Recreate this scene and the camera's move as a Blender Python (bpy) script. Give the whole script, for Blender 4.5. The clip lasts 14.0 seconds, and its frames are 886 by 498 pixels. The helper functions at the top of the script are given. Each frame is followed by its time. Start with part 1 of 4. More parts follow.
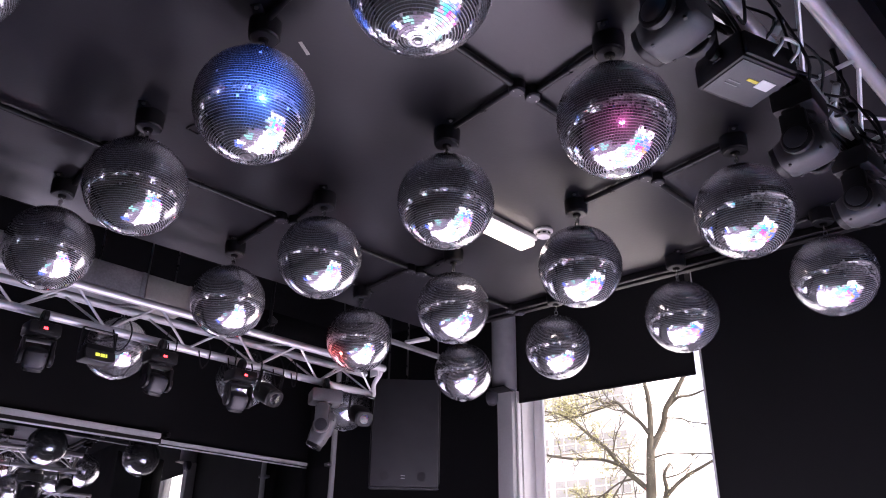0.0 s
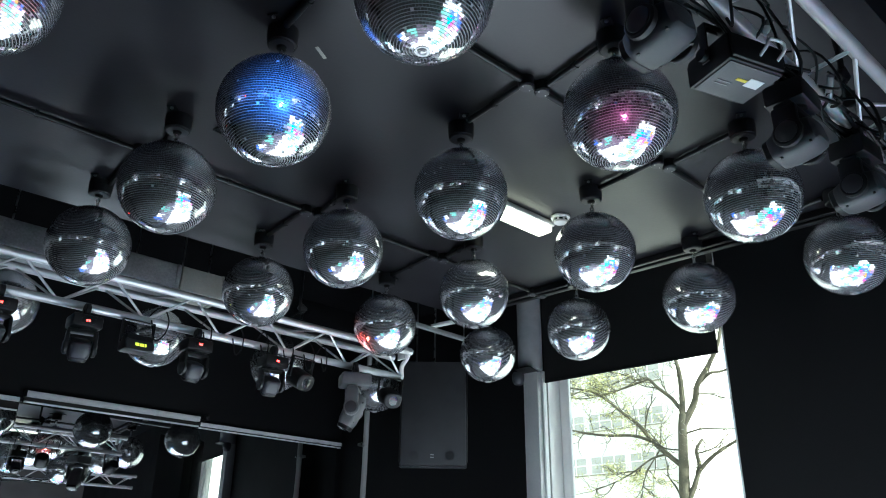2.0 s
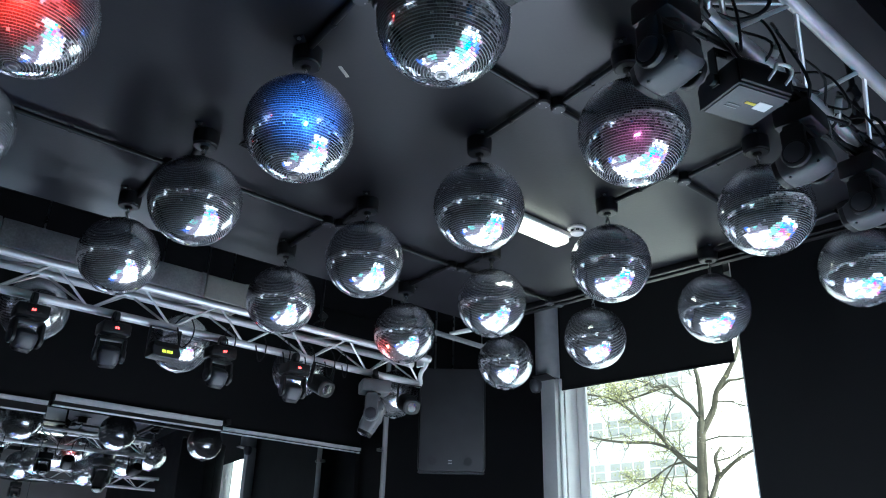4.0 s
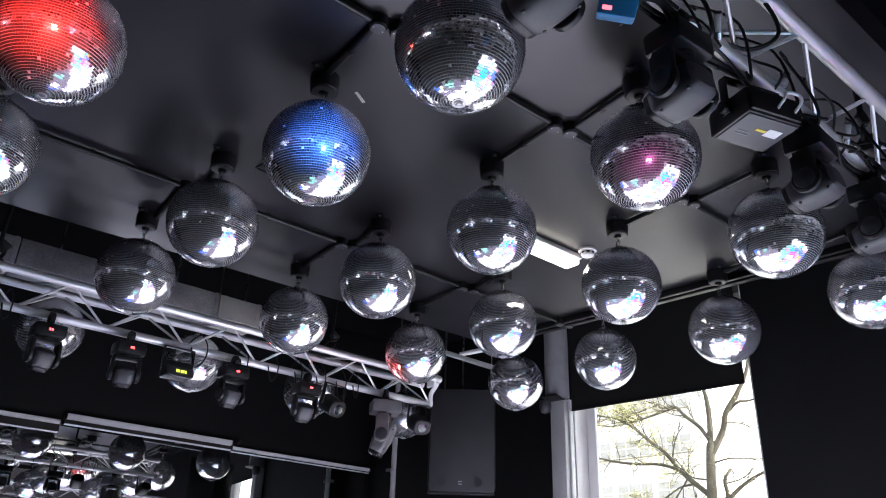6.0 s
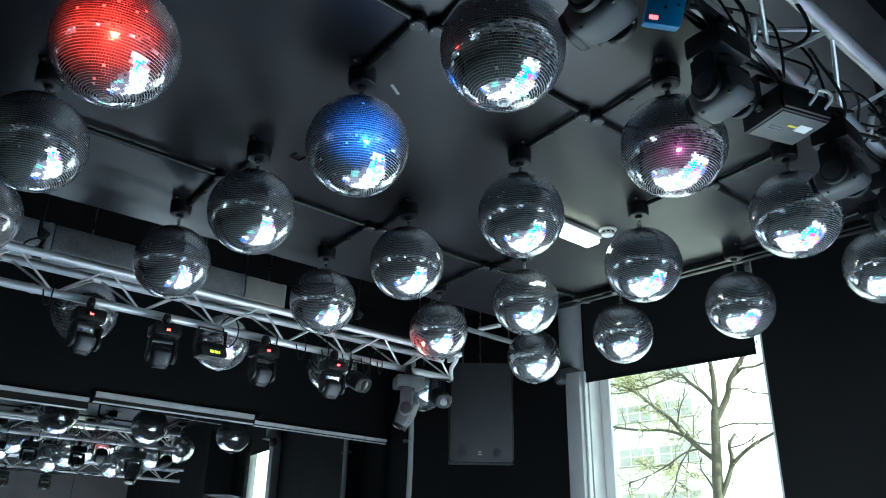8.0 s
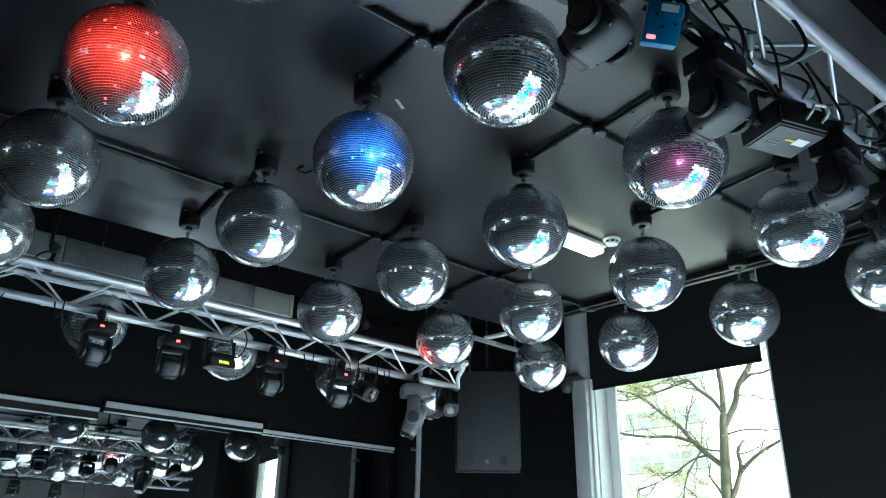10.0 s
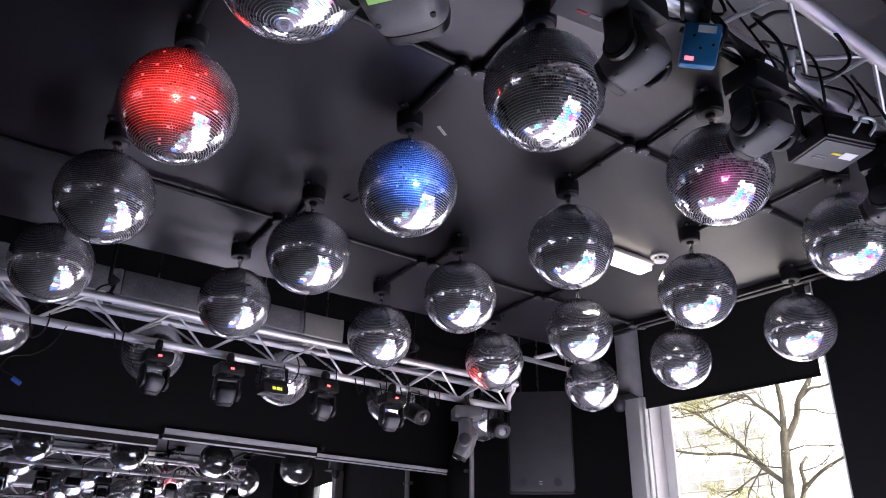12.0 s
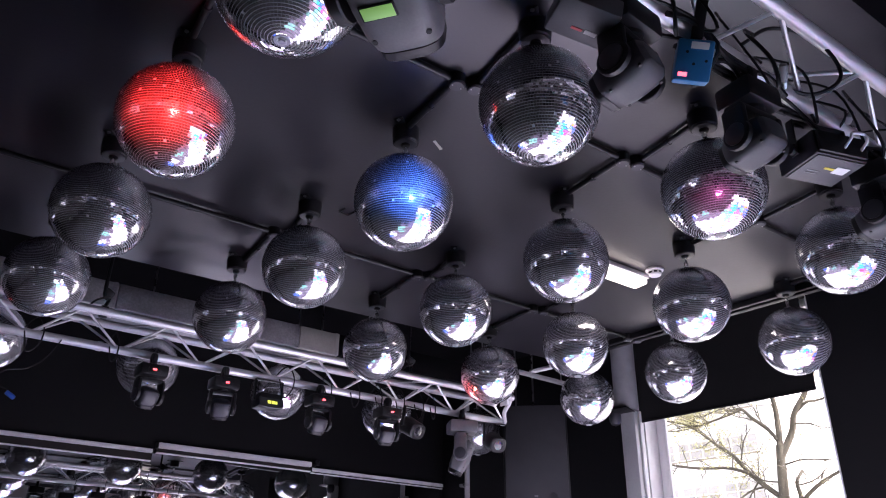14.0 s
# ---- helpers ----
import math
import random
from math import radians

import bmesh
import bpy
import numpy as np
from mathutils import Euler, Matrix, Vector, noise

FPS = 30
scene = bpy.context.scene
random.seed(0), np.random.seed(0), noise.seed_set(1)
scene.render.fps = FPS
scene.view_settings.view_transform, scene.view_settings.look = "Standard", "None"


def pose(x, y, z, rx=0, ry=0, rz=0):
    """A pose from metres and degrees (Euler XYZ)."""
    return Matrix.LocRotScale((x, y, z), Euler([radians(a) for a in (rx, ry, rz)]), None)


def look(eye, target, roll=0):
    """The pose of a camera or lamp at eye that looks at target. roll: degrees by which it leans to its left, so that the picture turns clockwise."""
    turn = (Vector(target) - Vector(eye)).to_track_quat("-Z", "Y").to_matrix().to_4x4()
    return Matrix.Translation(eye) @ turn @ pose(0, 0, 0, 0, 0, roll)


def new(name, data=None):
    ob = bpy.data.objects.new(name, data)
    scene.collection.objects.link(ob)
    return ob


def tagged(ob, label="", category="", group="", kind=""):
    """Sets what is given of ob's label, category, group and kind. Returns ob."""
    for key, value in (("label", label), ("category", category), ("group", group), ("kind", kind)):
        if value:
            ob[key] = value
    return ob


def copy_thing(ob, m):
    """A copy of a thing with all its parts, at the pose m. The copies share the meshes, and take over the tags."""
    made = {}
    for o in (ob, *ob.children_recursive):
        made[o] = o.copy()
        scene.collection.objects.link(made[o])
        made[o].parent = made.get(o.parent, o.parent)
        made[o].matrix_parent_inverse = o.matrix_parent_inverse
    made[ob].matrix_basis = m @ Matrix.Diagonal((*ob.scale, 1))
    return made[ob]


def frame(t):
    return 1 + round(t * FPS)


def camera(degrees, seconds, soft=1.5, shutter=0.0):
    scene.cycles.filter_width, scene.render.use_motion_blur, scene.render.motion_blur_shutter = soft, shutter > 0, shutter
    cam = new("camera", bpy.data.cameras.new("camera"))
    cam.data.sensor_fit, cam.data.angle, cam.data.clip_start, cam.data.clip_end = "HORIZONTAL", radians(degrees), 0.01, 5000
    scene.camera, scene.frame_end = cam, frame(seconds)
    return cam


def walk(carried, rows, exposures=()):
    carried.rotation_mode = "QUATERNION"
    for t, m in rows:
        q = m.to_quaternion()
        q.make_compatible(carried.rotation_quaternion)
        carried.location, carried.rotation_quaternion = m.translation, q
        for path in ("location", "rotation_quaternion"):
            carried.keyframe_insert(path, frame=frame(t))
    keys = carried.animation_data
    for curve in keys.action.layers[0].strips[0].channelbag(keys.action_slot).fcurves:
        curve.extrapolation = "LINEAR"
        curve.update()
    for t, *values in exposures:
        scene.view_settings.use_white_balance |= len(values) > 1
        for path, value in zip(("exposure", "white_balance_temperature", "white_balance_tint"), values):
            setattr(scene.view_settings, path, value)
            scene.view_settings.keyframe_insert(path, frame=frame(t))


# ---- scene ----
cam = camera(59.2, 14.0, soft=1.0)

# seconds, x, y, z, yaw, pitch, roll
PATH = [
    (0.0, 0.000, 0.001, 1.600, -44.970, 24.922, -0.836),
    (0.5, -0.013, -0.008, 1.602, -45.379, 24.679, -0.564),
    (1.0, -0.035, -0.004, 1.594, -44.564, 24.112, -0.213),
    (1.5, -0.035, -0.074, 1.591, -43.163, 23.713, -0.557),
    (2.0, -0.054, -0.152, 1.589, -42.287, 23.342, -0.640),
    (2.5, -0.080, -0.190, 1.580, -41.388, 23.328, -0.699),
    (5.0, -0.139, -0.226, 1.586, -40.978, 23.902, -1.630),
    (5.5, -0.156, -0.222, 1.572, -40.825, 24.642, -1.622),
    (6.0, -0.172, -0.241, 1.574, -40.707, 25.067, -1.648),
    (6.5, -0.187, -0.250, 1.579, -39.970, 24.548, -2.151),
    (7.0, -0.235, -0.253, 1.584, -39.966, 23.273, -1.756),
    (7.5, -0.324, -0.247, 1.589, -40.288, 22.774, -1.108),
    (8.0, -0.384, -0.258, 1.583, -40.449, 22.776, -0.917),
    (10.5, -0.420, -0.312, 1.587, -39.245, 23.676, -0.703),
    (11.0, -0.434, -0.325, 1.581, -38.234, 24.435, -0.675),
    (11.5, -0.435, -0.342, 1.589, -36.832, 24.739, -0.648),
    (12.0, -0.427, -0.335, 1.595, -35.953, 24.594, -0.626),
    (12.5, -0.426, -0.333, 1.594, -35.708, 24.762, -0.546),
    (13.0, -0.431, -0.330, 1.594, -35.900, 25.284, -0.716),
    (13.5, -0.429, -0.333, 1.593, -36.229, 25.479, -0.753),
    (14.0, -0.432, -0.342, 1.592, -36.257, 25.592, -0.520),
]
# seconds, stops, kelvin, tint
TINTS = [(0.0, 2.15, 6350, 32), (0.5, 2.15, 6700, 36), (1.0, 2.15, 6750, 14), (1.5, 2.15, 6200, -10), (2.0, 2.05, 5700, -12), (2.5, 2.05, 5800, 16),
         (5.0, 2.15, 5200, -20), (5.5, 2.15, 5650, 4), (6.0, 2.25, 6050, 12), (6.5, 2.4, 6600, -8), (7.0, 2.4, 6100, -28), (7.5, 2.15, 5500, -34), (8.0, 2.2, 5450, -18),
         (10.5, 2.4, 5450, -22), (11.0, 2.2, 5600, 16), (11.5, 2.3, 6050, 26), (12.0, 2.35, 6300, 20), (12.5, 2.3, 6600, 2), (13.0, 2.25, 5600, -20), (13.5, 2.25, 5800, -6), (14.0, 2.3, 6100, 28)]
walk(cam, [(t, pose(x, y, z, 90 + p, r, w)) for t, x, y, z, w, p, r in PATH], exposures=TINTS)

# ---- world, sun and large lights ----
WALL_TURN = radians(7.0)          # the window wall stands 7 degrees off square
world = bpy.data.worlds.new("sky")
scene.world = world
world.use_nodes = True
_nt = world.node_tree
_sky = _nt.nodes.new("ShaderNodeTexSky")
_sky.sky_type = "NISHITA"
_sky.sun_disc = False
_sky.sun_elevation, _sky.sun_rotation = radians(36), radians(166)
_sky.air_density, _sky.dust_density = 1.0, 3.0
_haze = _nt.nodes.new("ShaderNodeHueSaturation")     # thin cloud takes most of the blue away
_haze.inputs["Saturation"].default_value = 0.35
_nt.links.new(_sky.outputs[0], _haze.inputs["Color"])
_nt.links.new(_haze.outputs[0], _nt.nodes["Background"].inputs[0])
_nt.nodes["Background"].inputs[1].default_value = 0.15


def lamp(name, kind, energy, color, m, **extra):
    data = bpy.data.lights.new(name, kind)
    data.energy, data.color = energy, color
    if kind == "SPOT":
        data.spot_size, data.spot_blend = radians(extra["cone"]), 0.5
        data.shadow_soft_size = 0.04 if extra["cone"] < 40 else 0.18
    if kind == "SUN":
        data.angle = radians(extra["angle"])
    if kind == "AREA":
        data.shape, data.size, data.size_y = "RECTANGLE", extra["w"], extra["h"]
    ob = new(name, data)
    ob.matrix_world = m
    return ob


_elev, _az = radians(36), radians(166)           # the sun stands off the end of the window wall
_to_sun = Vector((math.sin(_az) * math.cos(_elev), math.cos(_az) * math.cos(_elev), math.sin(_elev)))
lamp("sun", "SUN", 4.2, (1.0, 0.95, 0.88), look((0, 0, 0), -_to_sun), angle=3.0)


# ---- materials ----
def material(name, color, rough=0.6, metal=0.0, vary=0.25, scale=6.0, fine=90.0, bump=0.05, spec=0.5, dirt=None, coat=0.0):
    """A paint, plastic or metal with stains at a large scale, grain at a small one and a little relief."""
    m = bpy.data.materials.new(name)
    m.use_nodes = True
    nt = m.node_tree
    b = nt.nodes["Principled BSDF"]
    geo = nt.nodes.new("ShaderNodeNewGeometry")
    big, small = nt.nodes.new("ShaderNodeTexNoise"), nt.nodes.new("ShaderNodeTexNoise")
    big.inputs["Scale"].default_value, big.inputs["Detail"].default_value = scale, 5
    small.inputs["Scale"].default_value, small.inputs["Detail"].default_value = fine, 3
    for n in (big, small):
        nt.links.new(geo.outputs["Position"], n.inputs["Vector"])
    ramp = nt.nodes.new("ShaderNodeMapRange")
    ramp.inputs[1].default_value, ramp.inputs[2].default_value = 0.3, 0.7
    nt.links.new(big.outputs[0], ramp.inputs[0])
    mix = nt.nodes.new("ShaderNodeMix")
    mix.data_type = "RGBA"
    dark = dirt or tuple(c * (1 - vary) for c in color)
    mix.inputs[6].default_value, mix.inputs[7].default_value = (*dark, 1), (*color, 1)
    nt.links.new(ramp.outputs[0], mix.inputs[0])
    mix2 = nt.nodes.new("ShaderNodeMix")
    mix2.data_type, mix2.blend_type = "RGBA", "MULTIPLY"
    mix2.inputs[0].default_value = vary
    nt.links.new(mix.outputs[2], mix2.inputs[6])
    nt.links.new(small.outputs[0], mix2.inputs[7])
    nt.links.new(mix2.outputs[2], b.inputs["Base Color"])
    rr = nt.nodes.new("ShaderNodeMapRange")
    rr.inputs[3].default_value, rr.inputs[4].default_value = max(0.02, rough - 0.12), min(1, rough + 0.12)
    nt.links.new(big.outputs[0], rr.inputs[0])
    nt.links.new(rr.outputs[0], b.inputs["Roughness"])
    b.inputs["Metallic"].default_value = metal
    b.inputs["Specular IOR Level"].default_value = spec
    b.inputs["Coat Weight"].default_value = coat
    if bump:
        bp = nt.nodes.new("ShaderNodeBump")
        bp.inputs["Strength"].default_value, bp.inputs["Distance"].default_value = bump, 0.01
        nt.links.new(small.outputs[0], bp.inputs["Height"])
        nt.links.new(bp.outputs[0], b.inputs["Normal"])
    return m


def glow(name, color, strength):
    m = bpy.data.materials.new(name)
    m.use_nodes = True
    b = m.node_tree.nodes["Principled BSDF"]
    b.inputs["Base Color"].default_value = (*[min(0.8, c) for c in color], 1)
    b.inputs["Emission Color"].default_value = (*color, 1)
    b.inputs["Emission Strength"].default_value = strength
    b.inputs["Roughness"].default_value = 0.3
    return m


M_CEIL = material("dark_grey_ceiling_paint", (0.011, 0.0100, 0.0135), 0.36, vary=0.2, scale=1.3, fine=60, bump=0.04, spec=0.66)
M_BLACK = material("black_wall_paint", (0.005, 0.005, 0.006), 0.6, vary=0.3, scale=2.0, fine=70, bump=0.1, spec=0.3)
M_UPPER = material("black_void_paint", (0.004, 0.004, 0.005), 0.8, vary=0.3, scale=2.0, spec=0.12)
M_FLOOR = material("worn_floor_boards", (0.42, 0.39, 0.36), 0.3, vary=0.3, scale=3.0)
M_PLASTIC = material("black_plastic", (0.007, 0.007, 0.008), 0.46, vary=0.25, scale=15, fine=200, bump=0.03)
M_HEAD = material("grey_black_housing", (0.052, 0.052, 0.060), 0.36, vary=0.2, scale=12, fine=220, bump=0.03)
M_GREY = material("worn_grey_housing", (0.17, 0.17, 0.175), 0.42, vary=0.25, scale=14, fine=180, bump=0.04)
M_COVER = material("dull_grey_lamp_cover", (0.078, 0.078, 0.085), 0.45, vary=0.25, scale=14, fine=180, bump=0.04)
M_SHELL = material("pale_grey_housing", (0.26, 0.26, 0.27), 0.4, vary=0.15, scale=14, fine=180, bump=0.03)
M_CABLE = material("black_rubber_cable", (0.007, 0.007, 0.008), 0.5, vary=0.2, scale=30, bump=0.02, spec=0.35)
M_CONDUIT = material("black_conduit", (0.007, 0.007, 0.008), 0.42, vary=0.2, scale=10, bump=0.02, spec=0.4)
M_ALU = material("brushed_aluminium_tube", (0.80, 0.79, 0.80), 0.36, 0.55, vary=0.14, scale=9, fine=160, bump=0.03)
M_STEEL = material("zinc_steel", (0.55, 0.55, 0.55), 0.3, 1.0, vary=0.2, scale=20, bump=0.02)
M_DUCT = material("dull_galvanised_duct", (0.48, 0.485, 0.50), 0.4, 0.25, vary=0.5, scale=5.0, fine=80)
M_DUCTL = material("pale_duct_panel", (0.50, 0.49, 0.44), 0.5, 0.1, vary=0.25, scale=4.0, fine=80)
M_WHITE = material("white_frame_paint", (0.78, 0.77, 0.75), 0.4, vary=0.08, scale=5.0, fine=90, bump=0.03)
M_COLUMN = material("pale_grey_column_paint", (0.50, 0.50, 0.50), 0.4, vary=0.15, scale=4.0, fine=70)
M_RAIL = material("white_metal_rail", (0.86, 0.85, 0.85), 0.3, vary=0.12, scale=7.0, bump=0.02)
M_GAP = material("dark_brown_recess", (0.030, 0.022, 0.018), 0.5, vary=0.6, scale=6.0, fine=60)
M_BLIND = material("black_blind_fabric", (0.010, 0.010, 0.010), 0.85, vary=0.2, scale=3.0, fine=400, bump=0.08, spec=0.2)
M_GRILLE = material("black_speaker_grille", (0.045, 0.045, 0.049), 0.5, 0.3, vary=0.2, scale=9, fine=350, bump=0.25)
M_PAPER = material("white_paper_label", (0.75, 0.75, 0.75), 0.5, vary=0.05, scale=20, bump=0)
M_YELLOW = material("yellow_label", (0.75, 0.62, 0.05), 0.5, vary=0.05, scale=20, bump=0)
M_PRINT = material("grey_print", (0.25, 0.25, 0.26), 0.5, vary=0.05, scale=20, bump=0)
M_REDPRINT = material("red_print", (0.55, 0.04, 0.05), 0.5, vary=0.1, scale=20, bump=0)
M_BLUE = material("blue_plug_plastic", (0.05, 0.16, 0.6), 0.4, vary=0.1, scale=20, bump=0)
# control box: blue LED light put into the base colour
M_CYANBOX = material("box_blue_led_tint", (0.02, 0.19, 0.42), 0.4, vary=0.12, scale=14, fine=160, bump=0.02)
M_GROUT = material("pale_ball_core", (0.78, 0.775, 0.80), 0.5, vary=0.2, scale=30, bump=0)
M_BARK = material("grey_brown_bark", (0.115, 0.10, 0.066), 0.9, vary=0.35, scale=5, fine=40, bump=0.5)
M_LEAF = material("young_yellow_green_leaves", (0.52, 0.50, 0.20), 0.6, vary=0.3, scale=3, bump=0)
M_FACADE = material("pale_facade_render", (0.78, 0.76, 0.68), 0.8, vary=0.1, scale=0.6, fine=12)
M_FAC_BAND = material("pale_grey_facade_band", (0.36, 0.33, 0.25), 0.8, vary=0.15, scale=0.6, fine=12)
M_PAVING = material("pale_paving", (0.42, 0.40, 0.37), 0.9, vary=0.2, scale=1.0, fine=20)
M_LENS = material("dark_lens_glass", (0.012, 0.013, 0.018), 0.22, vary=0.1, scale=10, bump=0, coat=1.0)
# pale base colour stands in for sky mirrored in the facade panes
M_PANE = material("window_pane_painted_sky_pale", (0.50, 0.48, 0.42), 0.2, vary=0.2, scale=0.8, bump=0, coat=0.5)
M_ROOM = material("dull_warm_room_wall", (0.24, 0.215, 0.20), 0.6, vary=0.3, scale=1.5)
M_LED_RED = glow("red_led_digits", (1.0, 0.03, 0.03), 3.5)
M_DISPLAY = glow("green_display", (0.28, 0.58, 0.14), 0.07)
M_SHOW = glow("yellow_green_display", (0.75, 0.85, 0.08), 0.30)
M_DIFFUSER = glow("warm_white_diffuser", (1.0, 0.90, 0.72), 1.1)

M_MIRROR = bpy.data.materials.new("wall_mirror_silvering")
M_MIRROR.use_nodes = True
_b = M_MIRROR.node_tree.nodes["Principled BSDF"]
_b.inputs["Base Color"].default_value = (0.80, 0.82, 0.82, 1)
_b.inputs["Metallic"].default_value, _b.inputs["Roughness"].default_value = 1.0, 0.01

# mirror tiles: silvered glass, each with its own slight haze of dust
M_TILE = bpy.data.materials.new("silver_mirror_tile")
M_TILE.use_nodes = True
_nt = M_TILE.node_tree
_b = _nt.nodes["Principled BSDF"]
_geo = _nt.nodes.new("ShaderNodeNewGeometry")
_mr = _nt.nodes.new("ShaderNodeMapRange")
_mr.inputs[3].default_value, _mr.inputs[4].default_value = 0.03, 0.13
_nt.links.new(_geo.outputs["Random Per Island"], _mr.inputs[0])
_nt.links.new(_mr.outputs[0], _b.inputs["Roughness"])
_b.inputs["Base Color"].default_value = (0.86, 0.87, 0.89, 1)
_b.inputs["Metallic"].default_value = 0.97
_film = _nt.nodes.new("ShaderNodeBsdfAnisotropic")          # a thin film of dust scatters part of the light widely
_film.inputs["Color"].default_value, _film.inputs["Roughness"].default_value = (0.80, 0.81, 0.83, 1), 0.36
_mx = _nt.nodes.new("ShaderNodeMixShader")
_mx.inputs[0].default_value = 0.08
_nt.links.new(_b.outputs[0], _mx.inputs[1])
_nt.links.new(_film.outputs[0], _mx.inputs[2])
_nt.links.new(_mx.outputs[0], _nt.nodes["Material Output"].inputs["Surface"])

M_GLASS = bpy.data.materials.new("window_glass")
M_GLASS.use_nodes = True
_b = M_GLASS.node_tree.nodes["Principled BSDF"]
_b.inputs["Base Color"].default_value = (0.96, 0.98, 0.97, 1)
_b.inputs["Transmission Weight"].default_value, _b.inputs["Roughness"].default_value, _b.inputs["IOR"].default_value = 1.0, 0.0, 1.1


# ---- mesh helpers ----
def frame_of(p0, p1):
    d = Vector(p1) - Vector(p0)
    return Matrix.Translation((Vector(p0) + Vector(p1)) / 2) @ d.to_track_quat("Z", "Y").to_matrix().to_4x4(), d.length


def box(bm, size, m=None, bevel=0.0):
    """A box of that size centred on the pose m, its edges rounded by bevel."""
    m = m or Matrix()
    if not isinstance(m, Matrix):
        m = Matrix.Translation(m)
    r = bmesh.ops.create_cube(bm, size=1.0, matrix=m @ Matrix.Diagonal((*size, 1)))
    if bevel:
        edges = list({e for v in r["verts"] for e in v.link_edges})
        bmesh.ops.bevel(bm, geom=edges, offset=bevel, segments=2, affect="EDGES", profile=0.5)
    return bm


def tube(bm, p0, p1, r, seg=12, r2=None):
    m, length = frame_of(p0, p1)
    bmesh.ops.create_cone(bm, cap_ends=True, segments=seg, radius1=r, radius2=r if r2 is None else r2, depth=length, matrix=m)
    return bm


def lathe(bm, profile, m=None, seg=24):
    """Turns a profile of (radius, height) round the local z axis."""
    m = m or Matrix()
    rings = []
    for r, z in profile:
        rings.append([bm.verts.new(m @ Vector((r * math.cos(2 * math.pi * k / seg), r * math.sin(2 * math.pi * k / seg), z))) for k in range(seg)])
    for a, b in zip(rings, rings[1:]):
        for k in range(seg):
            bm.faces.new((a[k], a[(k + 1) % seg], b[(k + 1) % seg], b[k]))
    bm.faces.new(list(reversed(rings[0])))
    bm.faces.new(rings[-1])
    bmesh.ops.recalc_face_normals(bm, faces=bm.faces[:])
    return bm


def smooth_path(points, steps=6):
    """Catmull-Rom through the points."""
    p = [Vector(q) for q in points]
    p = [2 * p[0] - p[1]] + p + [2 * p[-1] - p[-2]]
    out = []
    for a, b, c, d in zip(p, p[1:], p[2:], p[3:]):
        for k in range(steps):
            t = k / steps
            out.append(0.5 * (2 * b + (c - a) * t + (2 * a - 5 * b + 4 * c - d) * t * t + (3 * b - a - 3 * c + d) * t ** 3))
    return out + [p[-2]]


def hose(bm, points, r, seg=6, steps=6, taper=1.0):
    pts = smooth_path(points, steps)
    rings = []
    for k, q in enumerate(pts):
        d = (pts[min(k + 1, len(pts) - 1)] - pts[max(k - 1, 0)]).normalized()
        side = d.cross(Vector((0.31, 0.17, 0.93))).normalized()
        up = d.cross(side)
        rr = r * (1 + (taper - 1) * k / (len(pts) - 1))
        rings.append([bm.verts.new(q + rr * (math.cos(2 * math.pi * j / seg) * side + math.sin(2 * math.pi * j / seg) * up)) for j in range(seg)])
    for a, b in zip(rings, rings[1:]):
        for j in range(seg):
            bm.faces.new((a[j], a[(j + 1) % seg], b[(j + 1) % seg], b[j]))
    bm.faces.new(rings[0])
    bm.faces.new(list(reversed(rings[-1])))
    return bm


def shell(bm, sections, m=None, seg=32, power=3.4):
    """A rounded-square housing lofted along the local z axis through sections (z, half width, half depth)."""
    m = m or Matrix()
    rings = []
    for z, hx, hy in sections:
        ring = []
        for k in range(seg):
            c, d = math.cos(2 * math.pi * k / seg), math.sin(2 * math.pi * k / seg)
            ring.append(bm.verts.new(m @ Vector((hx * math.copysign(abs(c) ** (2 / power), c), hy * math.copysign(abs(d) ** (2 / power), d), z))))
        rings.append(ring)
    for a, b in zip(rings, rings[1:]):
        for k in range(seg):
            bm.faces.new((a[k], a[(k + 1) % seg], b[(k + 1) % seg], b[k]))
    bm.faces.new(list(reversed(rings[0])))
    bm.faces.new(rings[-1])
    return bm


def mesh_of(name, bm, mat, smooth=True):
    me = bpy.data.meshes.new(name)
    bmesh.ops.recalc_face_normals(bm, faces=bm.faces[:])
    bm.to_mesh(me)
    bm.free()
    me.materials.append(mat)
    if smooth:
        for p in me.polygons:
            p.use_smooth = True
        me.set_sharp_from_angle(angle=radians(35))
    return me


def part(name, bm, mat, parent=None, label="", smooth=True):
    ob = new(name, mesh_of(name, bm, mat, smooth))
    if parent:
        ob.parent = parent
    if label:
        ob["label"] = label
    return ob


def thing(name, m, label, category, group=""):
    ob = new(name)
    ob.empty_display_size = 0.05
    ob.matrix_world = m if isinstance(m, Matrix) else Matrix.Translation(m)
    return tagged(ob, label, category, group)


def structure(name, bm, mat, label, category="", smooth=False):
    return tagged(part(name, bm, mat, None, smooth=smooth), label, category or name.split("_")[0], kind="structure")


def B():
    return bmesh.new()


def prism(outline, z0, z1):
    """A slab with that outline, seen from above, between two heights."""
    bm = B()
    low, high = [bm.verts.new((x, y, z0)) for x, y in outline], [bm.verts.new((x, y, z1)) for x, y in outline]
    n = len(outline)
    bm.faces.new(list(reversed(low)))
    bm.faces.new(high)
    for k in range(n):
        bm.faces.new((low[k], low[(k + 1) % n], high[(k + 1) % n], high[k]))
    return bm


# ---- the shell of the room ----
CEIL_Z, TOP_Z = 3.49, 4.12
MIRROR_Y = 6.97
ROOM_X0, ROOM_Y0 = -4.6, -4.6
WALL = Matrix.Rotation(WALL_TURN, 4, "Z") @ Matrix.Translation((5.541, 0, 0))   # local x outward, y along the window wall


def ceiling_edge(y):
    return 4.03 - 0.1 * (y - 1.6)


